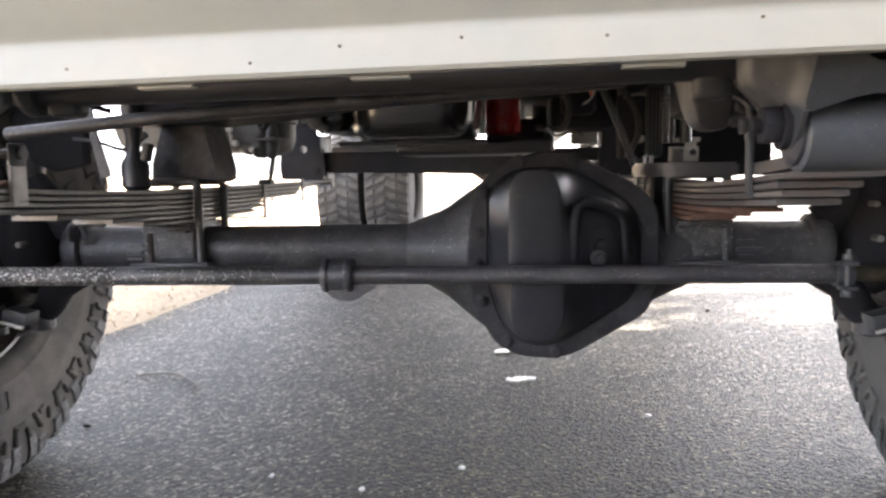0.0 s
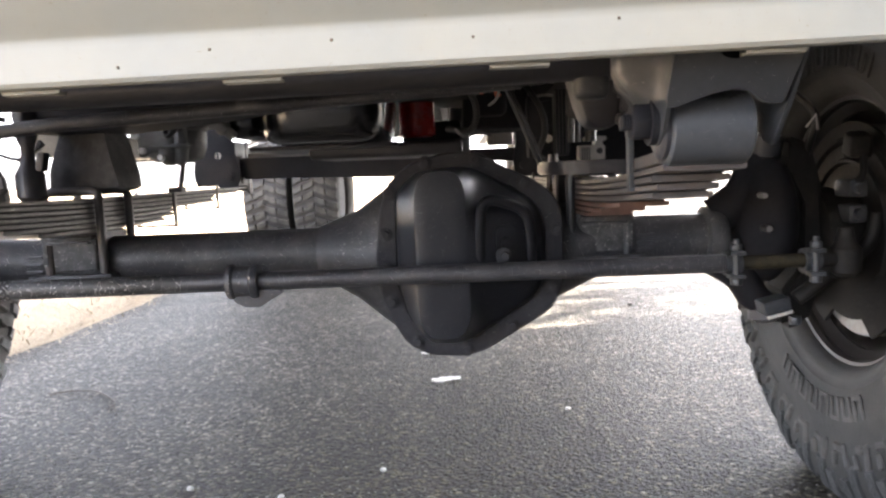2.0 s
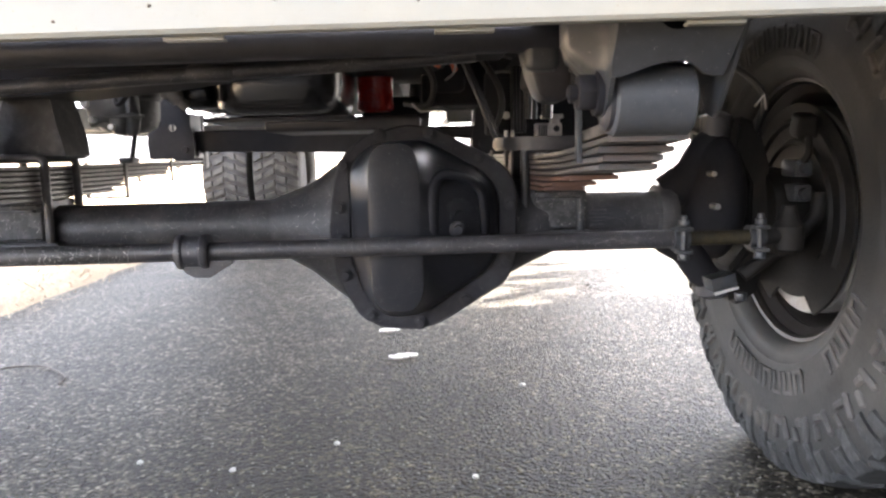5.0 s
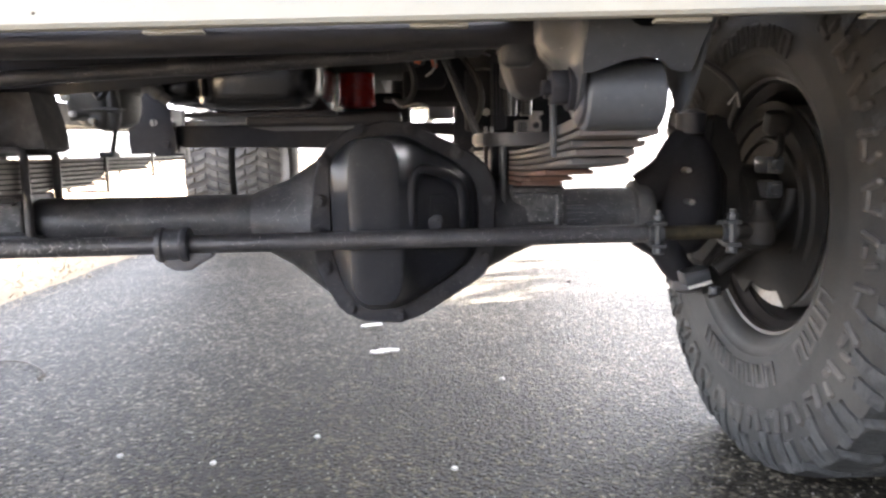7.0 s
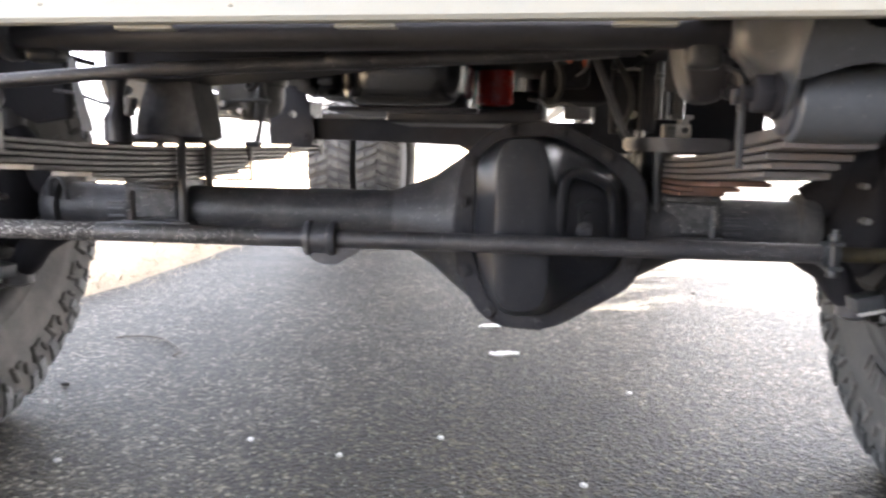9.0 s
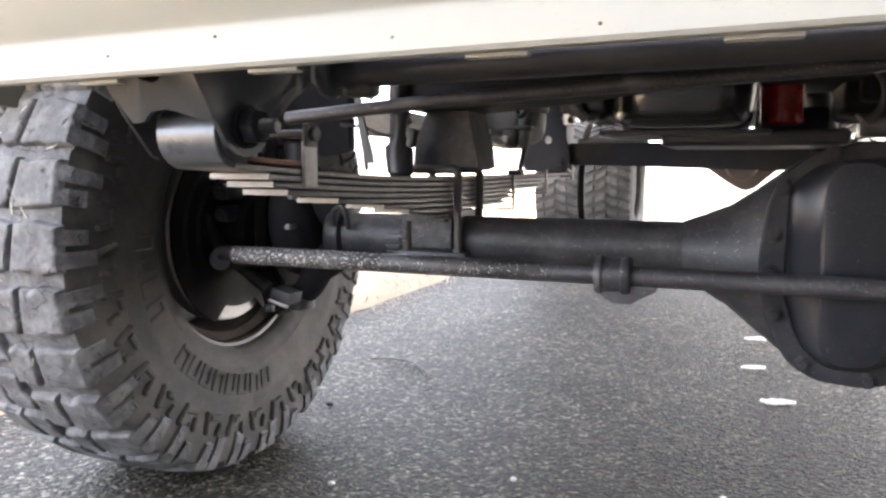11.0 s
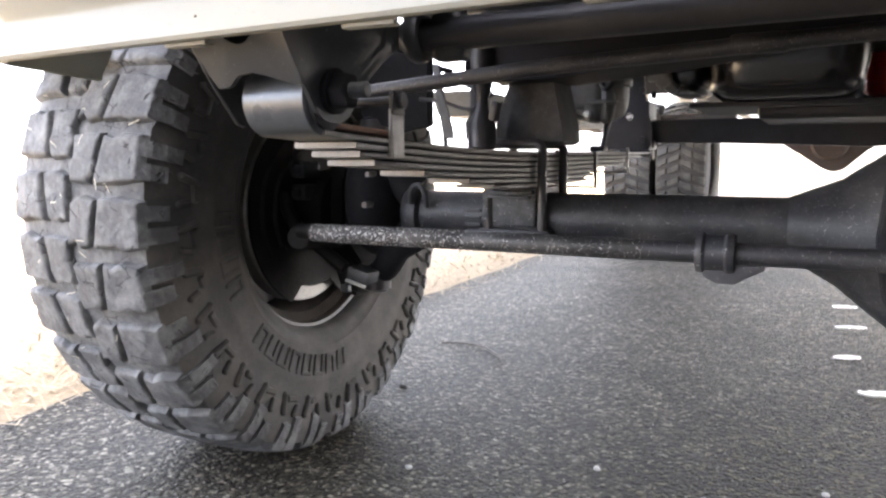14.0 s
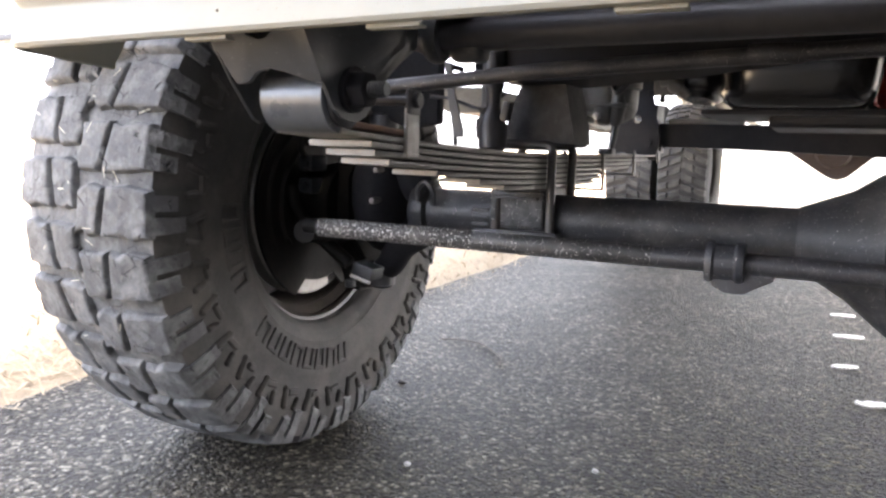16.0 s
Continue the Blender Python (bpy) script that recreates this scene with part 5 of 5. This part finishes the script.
case = part("gear_casting", bm, M_ALLOY_DIM, truck, "dull grey lumpy cast housing", smooth=55)
for x, z, q in ((-0.462, 0.678, 0.009), (-0.448, 0.645, 0.007), (-0.41, 0.63, 0.007)):
    bm = bmesh.new()
    hex_nut(bm, (x, 1.575, z), q, 0.012, "Y")
    part("casting_bolt", bm, M_ALLOY, case)
bm = bmesh.new()
box(bm, (-0.392, 1.60, 0.562), (0.03, 0.03, 0.012), 0.004)
tube(bm, [(-0.385, 1.60, 0.56), (-0.372, 1.62, 0.66)], 0.006, 8)
part("lower_clip", bm, M_GREY, case)

# rounded pump body beside the casting, and pieces hung in front of it
bm = bmesh.new()
lathe(bm, [(0.622, 0.020), (0.624, 0.045), (0.632, 0.060), (0.650, 0.068), (0.690, 0.070), (0.694, 0.076), (0.706, 0.076), (0.710, 0.066), (0.79, 0.062)], (-0.432, 1.72, 0), "Z", 32)
for k in range(3):
    box(bm, (-0.48 + 0.045 * k, 1.655, 0.668), (0.010, 0.030, 0.070), 0.003)
rough_casting(bm, 0.0025, 5)
pump = part("pump_body", bm, M_ALLOY_DIM, truck, "dull grey ribbed pump body beside the engine", smooth=50)
for x, z in ((-0.478, 0.700), (-0.40, 0.700), (-0.44, 0.640)):
    bm = bmesh.new()
    hex_nut(bm, (x, 1.645, z), 0.009, 0.016, "Y")
    part("pump_bolt", bm, M_ALLOY, pump)
bm = bmesh.new()
loops = [[(x - w, 1.246, z), (x + w, 1.246, z), (x + w, 1.252, z), (x - w, 1.252, z)] for x, z, w in ((-0.577, 0.70, 0.006), (-0.571, 0.655, 0.006), (-0.563, 0.622, 0.008), (-0.556, 0.592, 0.009), (-0.553, 0.578, 0.007))]
rings(bm, loops)
part("hanging_strap", bm, M_BLACK, truck, "flat black strap hanging by the spring")
bm = bmesh.new()
lathe(bm, [(0.572, 0.010), (0.578, 0.017), (0.606, 0.018), (0.613, 0.012), (0.632, 0.010), (0.70, 0.010)], (-0.509, 1.26, 0), "Z", 18)
box(bm, (-0.497, 1.25, 0.636), (0.050, 0.012, 0.011), 0.003, (0, -38, 0))
rough_casting(bm, 0.0015, 3)
part("rubber_boot", bm, M_STOP, truck, "dusty black rubber boot on a rod")
for x, w in ((-0.675, 0.034), (-0.605, 0.012), (-0.528, 0.040)):
    bm = bmesh.new()
    box(bm, (x, 1.62, 0.745), (w, 0.02, 0.10), 0.004)
    part("wing_bracket", bm, M_DEEP_BLACK, truck, "black inner wing bracket")
bm = bmesh.new()
plate(bm, [(2.15, 0.665), (4.6, 0.665), (4.6, 0.735), (2.10, 0.735)], 0.15, Matrix.Translation((-1.03, 0, 0)) @ SIDE, 0.006)
for k in range(6):
    box(bm, (-0.955, 2.5 + 0.35 * k, 0.662), (0.13, 0.05, 0.008), 0.002)
part("side_step", bm, M_ALLOY_DIM, truck, "dull grey side step below the cab")

# rear cross plate with a round boss
bm = bmesh.new()
plate(bm, [(-0.24, 0.66), (-0.15, 0.605), (-0.10, 0.575), (0.03, 0.490), (0.07, 0.472), (0.11, 0.485), (0.19, 0.560), (0.26, 0.605), (0.34, 0.66)], 0.05, Matrix.Translation((0, 3.6, 0)) @ FACING, 0.008)
lathe(bm, [(3.585, 0.032), (3.575, 0.062), (3.60, 0.072)], (0.055, 0, 0.590), "Y", 28)
part("rear_crossmember", bm, M_RUST, truck, "rust-brown rear crossmember with a round boss")

# steering gear, rods and small castings beside the engine
bm = bmesh.new()
rings(bm, [[(x0, y, z), (x1, y, z), (x1, y + d, z), (x0, y + d, z)] for z, x0, x1, y, d in ((0.622, 0.378, 0.396, 0.95, 0.05), (0.630, 0.366, 0.404, 0.94, 0.07), (0.655, 0.356, 0.404, 0.93, 0.08), (0.69, 0.346, 0.390, 0.92, 0.08), (0.75, 0.338, 0.378, 0.91, 0.08))])
bmesh.ops.bevel(bm, geom=bm.edges[:], offset=0.006, segments=3, affect="EDGES", profile=0.6)
gear = part("pitman_arm", bm, M_BLACK, truck, "black curved steering arm", smooth=60)
bm = bmesh.new()
box(bm, (0.415, 1.06, 0.715), (0.085, 0.12, 0.15), 0.014, (0, 8, 0), 3)
box(bm, (0.390, 0.985, 0.70), (0.030, 0.012, 0.075), 0.003)
part("steering_gear", bm, M_DEEP_BLACK, truck, "black steering gear housing")
bm = bmesh.new()
for x, z, q in ((0.412, 0.648, 0.011), (0.405, 0.632, 0.008), (0.40, 0.668, 0.008)):
    hex_nut(bm, (x, 0.935, z), q, 0.02, "Y")
tube(bm, bend([(0.40, 0.93, 0.66), (0.414, 0.925, 0.65), (0.416, 0.925, 0.635), (0.408, 0.93, 0.622)], 5), 0.0035, 8)
part("joint_nuts", bm, M_BLACK, gear)
bm = bmesh.new()
plate(bm, [(0.435, 0.556), (0.70, 0.560), (0.70, 0.76), (0.45, 0.76), (0.44, 0.66), (0.435, 0.62)], 0.02, Matrix.Translation((0, 1.72, 0)) @ FACING, 0.003)
part("frame_gusset", bm, M_DEEP_BLACK, truck, "black frame gusset plate")
bm = bmesh.new()
box(bm, (0.421, 1.56, 0.67), (0.030, 0.03, 0.14), 0.006)
for k in range(4):
    box(bm, (0.410 + 0.007 * k, 1.542, 0.67), (0.004, 0.012, 0.13), 0.001)
part("ribbed_box", bm, M_BLACK, truck, "ribbed black plastic box")
bm = bmesh.new()
tube(bm, [(0.297, 1.42, 0.737), (0.360, 1.42, 0.585)], 0.0042, 10)
part("brake_line", bm, M_GREY, truck, "thin grey metal line running down")
bm = bmesh.new()
tube(bm, [(0.306, 1.43, 0.737), (0.371, 1.43, 0.583)], 0.0028, 10)
part("brake_line", bm, M_BLACK, truck)
bm = bmesh.new()
box(bm, (0.492, 1.62, 0.605), (0.055, 0.03, 0.030), 0.003)
valve = part("valve_block", bm, M_STRIP, truck, "small pale alloy valve block")
bm = bmesh.new()
box(bm, (0.500, 1.62, 0.634), (0.046, 0.03, 0.009), 0.003)
box(bm, (0.506, 1.62, 0.625), (0.018, 0.03, 0.014), 0.003)
part("valve_cap", bm, M_ALLOY, valve)
for k in range(4):
    bm = bmesh.new()
    box(bm, (0.471 + 0.005 * k, 1.603, 0.603), (0.002, 0.006, 0.026), 0.0005)
    part("fin", bm, M_GREY, valve)
bm = bmesh.new()
lathe(bm, [(1.606, 0.006), (1.597, 0.007), (1.592, 0.004)], (0.507, 0, 0.608), "Y", 16)
part("valve_plug", bm, M_BLACK, valve)
for x0, x1, y, q in ((0.433, 0.431, 1.50, 0.0065), (0.447, 0.446, 1.51, 0.005), (0.470, 0.466, 1.50, 0.011)):
    bm = bmesh.new()
    tube(bm, [(x0, y, 0.625), (x0, y, 0.68), (x1, y, 0.76)], q, 12)
    lathe(bm, [(0.700, q), (0.701, q + 0.003), (0.709, q + 0.003), (0.710, q)], (0.5 * (x0 + x1), y, 0), "Z", 12)
    part("steel_pipe", bm, M_GREY, truck, "grey vertical steel pipe")
# bright wires and clips over the axle
for pts, r in (([(0.268, 1.35, 0.728), (0.290, 1.35, 0.733), (0.315, 1.35, 0.730), (0.340, 1.35, 0.736)], 0.0028),
               ([(0.266, 1.34, 0.732), (0.282, 1.34, 0.716), (0.279, 1.35, 0.700), (0.266, 1.36, 0.690)], 0.0022),
               ([(0.335, 1.36, 0.733), (0.350, 1.36, 0.726), (0.366, 1.37, 0.731), (0.384, 1.38, 0.727)], 0.0022),
               ([(0.205, 1.42, 0.655), (0.222, 1.42, 0.640), (0.250, 1.42, 0.646), (0.272, 1.42, 0.640)], 0.0026)):
    bm = bmesh.new()
    tube(bm, bend(pts, 5), r, 8)
    part("wire", bm, M_STEEL, truck, "bright bare wire")
bm = bmesh.new()
for x in (0.374, 0.385):
    tube(bm, [(x, 1.375, 0.60), (x, 1.375, 0.515)], 0.0035, 10)
    for k in range(7):
        lathe(bm, [(-0.0020, 0.004), (0.0, 0.0052), (0.0020, 0.004)], (x, 1.375, 0.566 - 0.0078 * k), "Z", 14)
part("threaded_stud", bm, M_STEEL, truck, "bright threaded stud behind the cover")
# black control module with a framed face
bm = bmesh.new()
box(bm, (0.400, 1.60, 0.662), (0.088, 0.05, 0.128), 0.006)
for z in (0.605, 0.716):
    box(bm, (0.400, 1.572, z), (0.088, 0.008, 0.008), 0.002)
module = part("control_module", bm, M_DEEP_BLACK, truck, "black control module beside the engine")
# pale hex stub standing in for a hole that daylight shines through
bm = bmesh.new()
hex_nut(bm, (0.397, 1.570, 0.636), 0.0085, 0.012, "Y")
part("module_light_hole", bm, M_STRIP, module, "bright hex stub standing in for daylight through a gap")
bm = bmesh.new()
tube(bm, bend([(0.362, 1.565, 0.72), (0.390, 1.560, 0.724), (0.425, 1.560, 0.719), (0.450, 1.565, 0.722)], 4), 0.003, 8)
part("module_wire", bm, M_STEEL, module, "bright wire along the module's top")
bm = bmesh.new()
box(bm, (0.255, 1.35, 0.724), (0.012, 0.012, 0.028), 0.003, (0, 20, 0))
box(bm, (0.281, 1.37, 0.716), (0.009, 0.012, 0.022), 0.003, (0, -15, 0))
tube(bm, bend([(0.235, 1.34, 0.735), (0.26, 1.34, 0.742), (0.285, 1.35, 0.736), (0.305, 1.36, 0.745)], 5), 0.004, 8)
part("orange_connector", bm, M_ORANGE, truck, "orange-red wiring connector")
for k, (pts, r, m) in enumerate((
        ([(0.20, 1.40, 0.80), (0.23, 1.38, 0.735), (0.30, 1.37, 0.728), (0.36, 1.38, 0.75)], 0.004, "s"),
        ([(0.21, 1.45, 0.76), (0.245, 1.44, 0.70), (0.235, 1.46, 0.655), (0.19, 1.50, 0.66)], 0.006, "h"),
        ([(-0.30, 1.45, 0.76), (-0.31, 1.43, 0.70), (-0.34, 1.44, 0.665), (-0.36, 1.46, 0.70)], 0.005, "h"),
        ([(0.33, 1.5, 0.76), (0.37, 1.47, 0.69), (0.375, 1.46, 0.64), (0.36, 1.5, 0.60)], 0.006, "h"))):
    bm = bmesh.new()
    tube(bm, bend(pts, 8), r, 10)
    part("hose", bm, M_STEEL if m == "s" else M_HOSE, truck)


# body shell over the chassis
def side_profile():
    def arch(cy, r, zc=0.80):
        return [(cy + r * math.cos(t), zc + r * 0.62 * math.sin(t)) for t in (math.pi * k / 12 for k in range(13))]
    pts = [(0.78, 1.30), (0.74, 1.05), (0.78, 0.90)] + [(0.80, 0.88)] + arch(1.32, 0.56, 0.86)[::-1] + [(1.95, 0.84), (4.75, 0.84)] + arch(5.45, 0.58, 0.86)[::-1] + [(6.15, 0.88), (6.85, 0.88), (6.85, 1.36), (4.35, 1.36), (4.28, 1.45), (4.10, 1.98), (2.75, 1.99), (2.15, 1.44), (1.2, 1.36)]
    return pts


bm = bmesh.new()
pts = side_profile()
for s in (-1, 1):
    plate(bm, pts, 0.05 * s, Matrix.Translation((s * 0.93, 0, 0)) @ SIDE, 0)
box(bm, (0, 1.45, 1.34), (1.80, 1.45, 0.05), 0.02, (3, 0, 0))
box(bm, (0, 0.78, 1.12), (1.80, 0.05, 0.38), 0.015)
box(bm, (0, 3.42, 1.97), (1.66, 1.36, 0.05), 0.02)
box(bm, (0, 5.6, 1.10), (1.84, 2.5, 0.05), 0.01)
box(bm, (0, 4.37, 1.2), (1.84, 0.05, 0.36), 0.01)
box(bm, (0, 6.83, 1.15), (1.84, 0.05, 0.46), 0.01)
part("body_shell", bm, M_BODY, truck, "white painted cab, hood and bed")
bm = bmesh.new()
box(bm, (0, 3.1, 0.90), (1.84, 2.5, 0.05), 0.01)
box(bm, (0, 1.75, 1.10), (1.30, 0.05, 0.44), 0.01)
for s in (-1, 1):
    box(bm, (s * 0.60, 1.35, 1.08), (0.03, 1.0, 0.36), 0.01)
    box(bm, (s * 0.77, 1.35, 1.245), (0.34, 1.15, 0.03), 0.01)
for s in (-1, 1):
    box(bm, (s * 0.50, 0.815, 0.86), (0.26, 0.02, 0.32), 0.004)
part("floor_pan", bm, M_DEEP_BLACK, truck, "black floor pan and inner wings")
bm = bmesh.new()
box(bm, (0, 2.46, 1.70), (1.62, 0.02, 0.62), 0.004, (-38, 0, 0))
for s in (-1, 1):
    plate(bm, [(2.35, 1.46), (4.15, 1.46), (4.02, 1.90), (2.80, 1.90)], 0.012 * s, Matrix.Translation((s * 0.979, 0, 0)) @ SIDE, 0)
part("window_glass", bm, M_GLASS, truck)
for s in (-1, 1):
    bm = bmesh.new()
    plate(bm, [(0.80, 0.69), (1.02, 0.69), (1.04, 0.70), (0.94, 0.705), (0.80, 0.70)], 0.16, Matrix.Translation((s * 1.02 - 0.08, 0, 0)) @ SIDE, 0.002)
    part("bumper_end", bm, M_BLACK, truck, "black plastic end cap of the bumper")

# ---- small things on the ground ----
# sun flecks on the asphalt, put in as thin white plates
M_SUN_FLECK = material("pale_sun_fleck", (0.78, 0.76, 0.72), 0.7, dirt=(0.3, 0.29, 0.28), dirt_amount=0.3, dirt_scale=60, grain=90, bump=0.4)
rnd = random.Random(2)
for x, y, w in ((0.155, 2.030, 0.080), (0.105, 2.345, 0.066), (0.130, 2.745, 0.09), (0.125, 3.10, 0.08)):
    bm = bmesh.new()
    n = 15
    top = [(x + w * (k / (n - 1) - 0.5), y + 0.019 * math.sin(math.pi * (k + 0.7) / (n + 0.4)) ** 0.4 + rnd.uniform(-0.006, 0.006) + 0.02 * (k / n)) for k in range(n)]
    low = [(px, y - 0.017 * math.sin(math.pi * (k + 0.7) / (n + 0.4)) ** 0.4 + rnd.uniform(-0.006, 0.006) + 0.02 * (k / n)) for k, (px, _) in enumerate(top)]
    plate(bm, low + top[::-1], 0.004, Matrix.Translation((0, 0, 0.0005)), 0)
    tagged(part("sun_fleck", bm, M_SUN_FLECK), label="short fleck of sunlight on the asphalt, laid as a thin white plate", category="road marking", group="paint dashes")

bm = bmesh.new()
tube(bm, bend([(-0.955, 2.02, 0.004), (-0.90, 2.035, 0.006), (-0.83, 2.03, 0.005), (-0.76, 1.97, 0.004), (-0.72, 1.915, 0.004), (-0.715, 1.87, 0.003)], 5), [0.0024] * 26, 6)
tagged(part("twig", bm, material("dry_twig", (0.07, 0.058, 0.045), 0.8)), label="thin dark curved twig lying on the asphalt", category="twig")


def stone_mesh(name, size, seed, mat):
    bm = bmesh.new()
    bmesh.ops.create_icosphere(bm, subdivisions=2, radius=size)
    rnd = random.Random(seed)
    off = Vector((rnd.uniform(0, 9), rnd.uniform(0, 9), rnd.uniform(0, 9)))
    for v in bm.verts:
        v.co *= 1 + 0.35 * noise.noise(v.co / size * 0.9 + off)
        v.co.z *= 0.6
    return mesh(name, bm, mat, 50)


M_CHIP = material("pale_stone_chip", (0.55, 0.53, 0.50), 0.7, bump=0.3)
M_CHIP_DARK = material("dark_stone_chip", (0.06, 0.055, 0.05), 0.8, bump=0.3)
white_stone, dark_stone = stone_mesh("pebble", 0.006, 1, M_CHIP), stone_mesh("pebble", 0.009, 2, M_CHIP_DARK)
for x, y, k in ((-0.136, 1.312, 0), (-0.855, 1.615, 1), (-0.32, 1.36, 0), (0.30, 1.25, 0), (0.04, 1.42, 0), (-0.62, 1.22, 0), (0.9, 3.05, 1), (0.45, 1.75, 0)):
    ob = new("pebble", (white_stone, dark_stone)[k])
    ob.location = (x, y, 0.003)
    ob.rotation_euler = (0, 0, x * 9)
    tagged(ob, label="small pale stone chip on the asphalt" if not k else "small dark stone on the asphalt", category="stone", group="loose stones")


def scatter(count, place, size, mat, name, label, category, seed):
    rnd = random.Random(seed)
    verts, faces = [], []
    for _ in range(count):
        x, y, z = place(rnd)
        q = size * rnd.uniform(0.5, 1.3)
        a = rnd.uniform(0, 6.28)
        n = len(verts)
        for t in range(4):
            verts.append((x + q * math.cos(a + t * 1.57) * rnd.uniform(0.7, 1.2), y + q * math.sin(a + t * 1.57) * rnd.uniform(0.7, 1.2), z))
        verts.append((x, y, z + q * rnd.uniform(0.4, 0.8)))
        faces += [(n + t, n + (t + 1) % 4, n + 4) for t in range(4)]
    me = bpy.data.meshes.new(name)
    me.from_pydata(verts, [], faces)
    me.materials.append(mat)
    return tagged(new(name, me), label=label, category=category, kind="stuff")


scatter(9000, lambda r: (r.uniform(-1.35, 1.3), 0.7 + 2.6 * r.random() ** 1.3, -0.0004), 0.0030, material("grey_chippings", (0.18, 0.172, 0.152), 0.7, spread=0.5, grain=40, bump=0.3), "chippings", "loose grey stone chippings set in the asphalt", "gravel", 5)


def straw(count, seed):
    rnd = random.Random(seed)
    verts, faces = [], []
    for _ in range(count):
        y = -0.5 + 6.5 * rnd.random()
        x = verge_line(y) + 0.16 * rnd.random() ** 2 - abs(rnd.gauss(0, 0.75))
        ln, a, up = rnd.uniform(0.03, 0.10), rnd.uniform(0, 6.28), rnd.uniform(0.0, 0.6)
        d, w = Vector((math.cos(a), math.sin(a), up)) * ln, Vector((-math.sin(a), math.cos(a), 0)) * 0.0022
        p = Vector((x, y, 0.012 + 0.02 * min(1.0, max(0.0, verge_line(y) - x) * 3) * rnd.random()))
        n = len(verts)
        verts += [p - w, p + w, p + d * 0.6 + w * 0.7, p + d, p + d * 0.6 - w * 0.7]
        faces.append((n, n + 1, n + 2, n + 3, n + 4))
    me = bpy.data.meshes.new("dry_grass")
    me.from_pydata(verts, [], faces)
    me.materials.append(material("dry_straw", (0.29, 0.235, 0.155), 0.8, spread=0.5, grain=20))
    return tagged(new("dry_grass", me), label="loose dry straw-coloured grass on the verge", category="grass", kind="stuff")


straw(14000, 6)
# unseen walls added behind the camera and beside the drive to shade the truck's front
M_SHADE_WALL = material("shade_wall_grey", (0.15, 0.148, 0.145), 0.85, dirt=(0.115, 0.113, 0.11), dirt_amount=0.4, dirt_scale=1.2, bump=0.4)
bm = bmesh.new()
box(bm, (1.35, -3.4, 3.8), (5.4, 0.3, 7.6), 0.02)
tagged(part("shade_wall_back", bm, M_SHADE_WALL), label="plain grey wall added out of view to keep light off the truck's front", category="wall", kind="structure")
bm = bmesh.new()
box(bm, (4.2, -0.14, 3.8), (0.3, 6.90, 7.6), 0.02)
tagged(part("shade_wall_side", bm, M_SHADE_WALL), label="plain grey wall added out of view beside the driveway to block the sun", category="wall", kind="structure")


# unseen tree added past the end of the side wall, its crown dappling the ground
def shade_tree(seed):
    rnd = random.Random(seed)
    bm = bmesh.new()
    tube(bm, bend([(5.6, 4.2, 0), (5.65, 4.25, 2.0), (5.5, 4.2, 4.0), (5.6, 4.25, 5.8)], 5), [0.20 - 0.010 * k for k in range(16)], 10)
    for k in range(9):
        a = 2 * math.pi * k / 9
        z = 3.6 + 0.25 * k
        tube(bm, bend([(5.58, 4.23, z), (5.58 + 0.5 * math.cos(a), 4.23 + 0.5 * math.sin(a), z + 0.5), (5.58 + 1.1 * math.cos(a), 4.23 + 1.0 * math.sin(a), z + 0.8)], 4), [0.07 - 0.006 * i for i in range(9)], 6)
    tree = tagged(part("tree", bm, material("tree_bark", (0.12, 0.10, 0.08), 0.9, bump=0.8)), label="leafy tree added out of view so that its crown dapples the ground", category="tree")
    verts, faces = [], []
    for _ in range(95):
        c = Vector((5.5 + rnd.gauss(0, 0.7), 4.0 + rnd.gauss(0, 0.6), 5.6 + rnd.gauss(0, 0.7)))
        for _ in range(16):
            p = c + Vector((rnd.gauss(0, 0.16), rnd.gauss(0, 0.16), rnd.gauss(0, 0.13)))
            d = Vector((rnd.uniform(-1, 1), rnd.uniform(-1, 1), rnd.uniform(-0.6, 0.6))).normalized() * rnd.uniform(0.05, 0.09)
            e = d.orthogonal().normalized() * d.length * 0.55
            n = len(verts)
            verts += [p - d, p + e, p + d, p - e]
            faces.append((n, n + 1, n + 2, n + 3))
    me = bpy.data.meshes.new("crown")
    me.from_pydata(verts, [], faces)
    me.materials.append(material("leaf_green", (0.07, 0.10, 0.04), 0.6, spread=0.4, grain=6))
    ob = new("crown", me)
    ob.parent = tree


shade_tree(21)
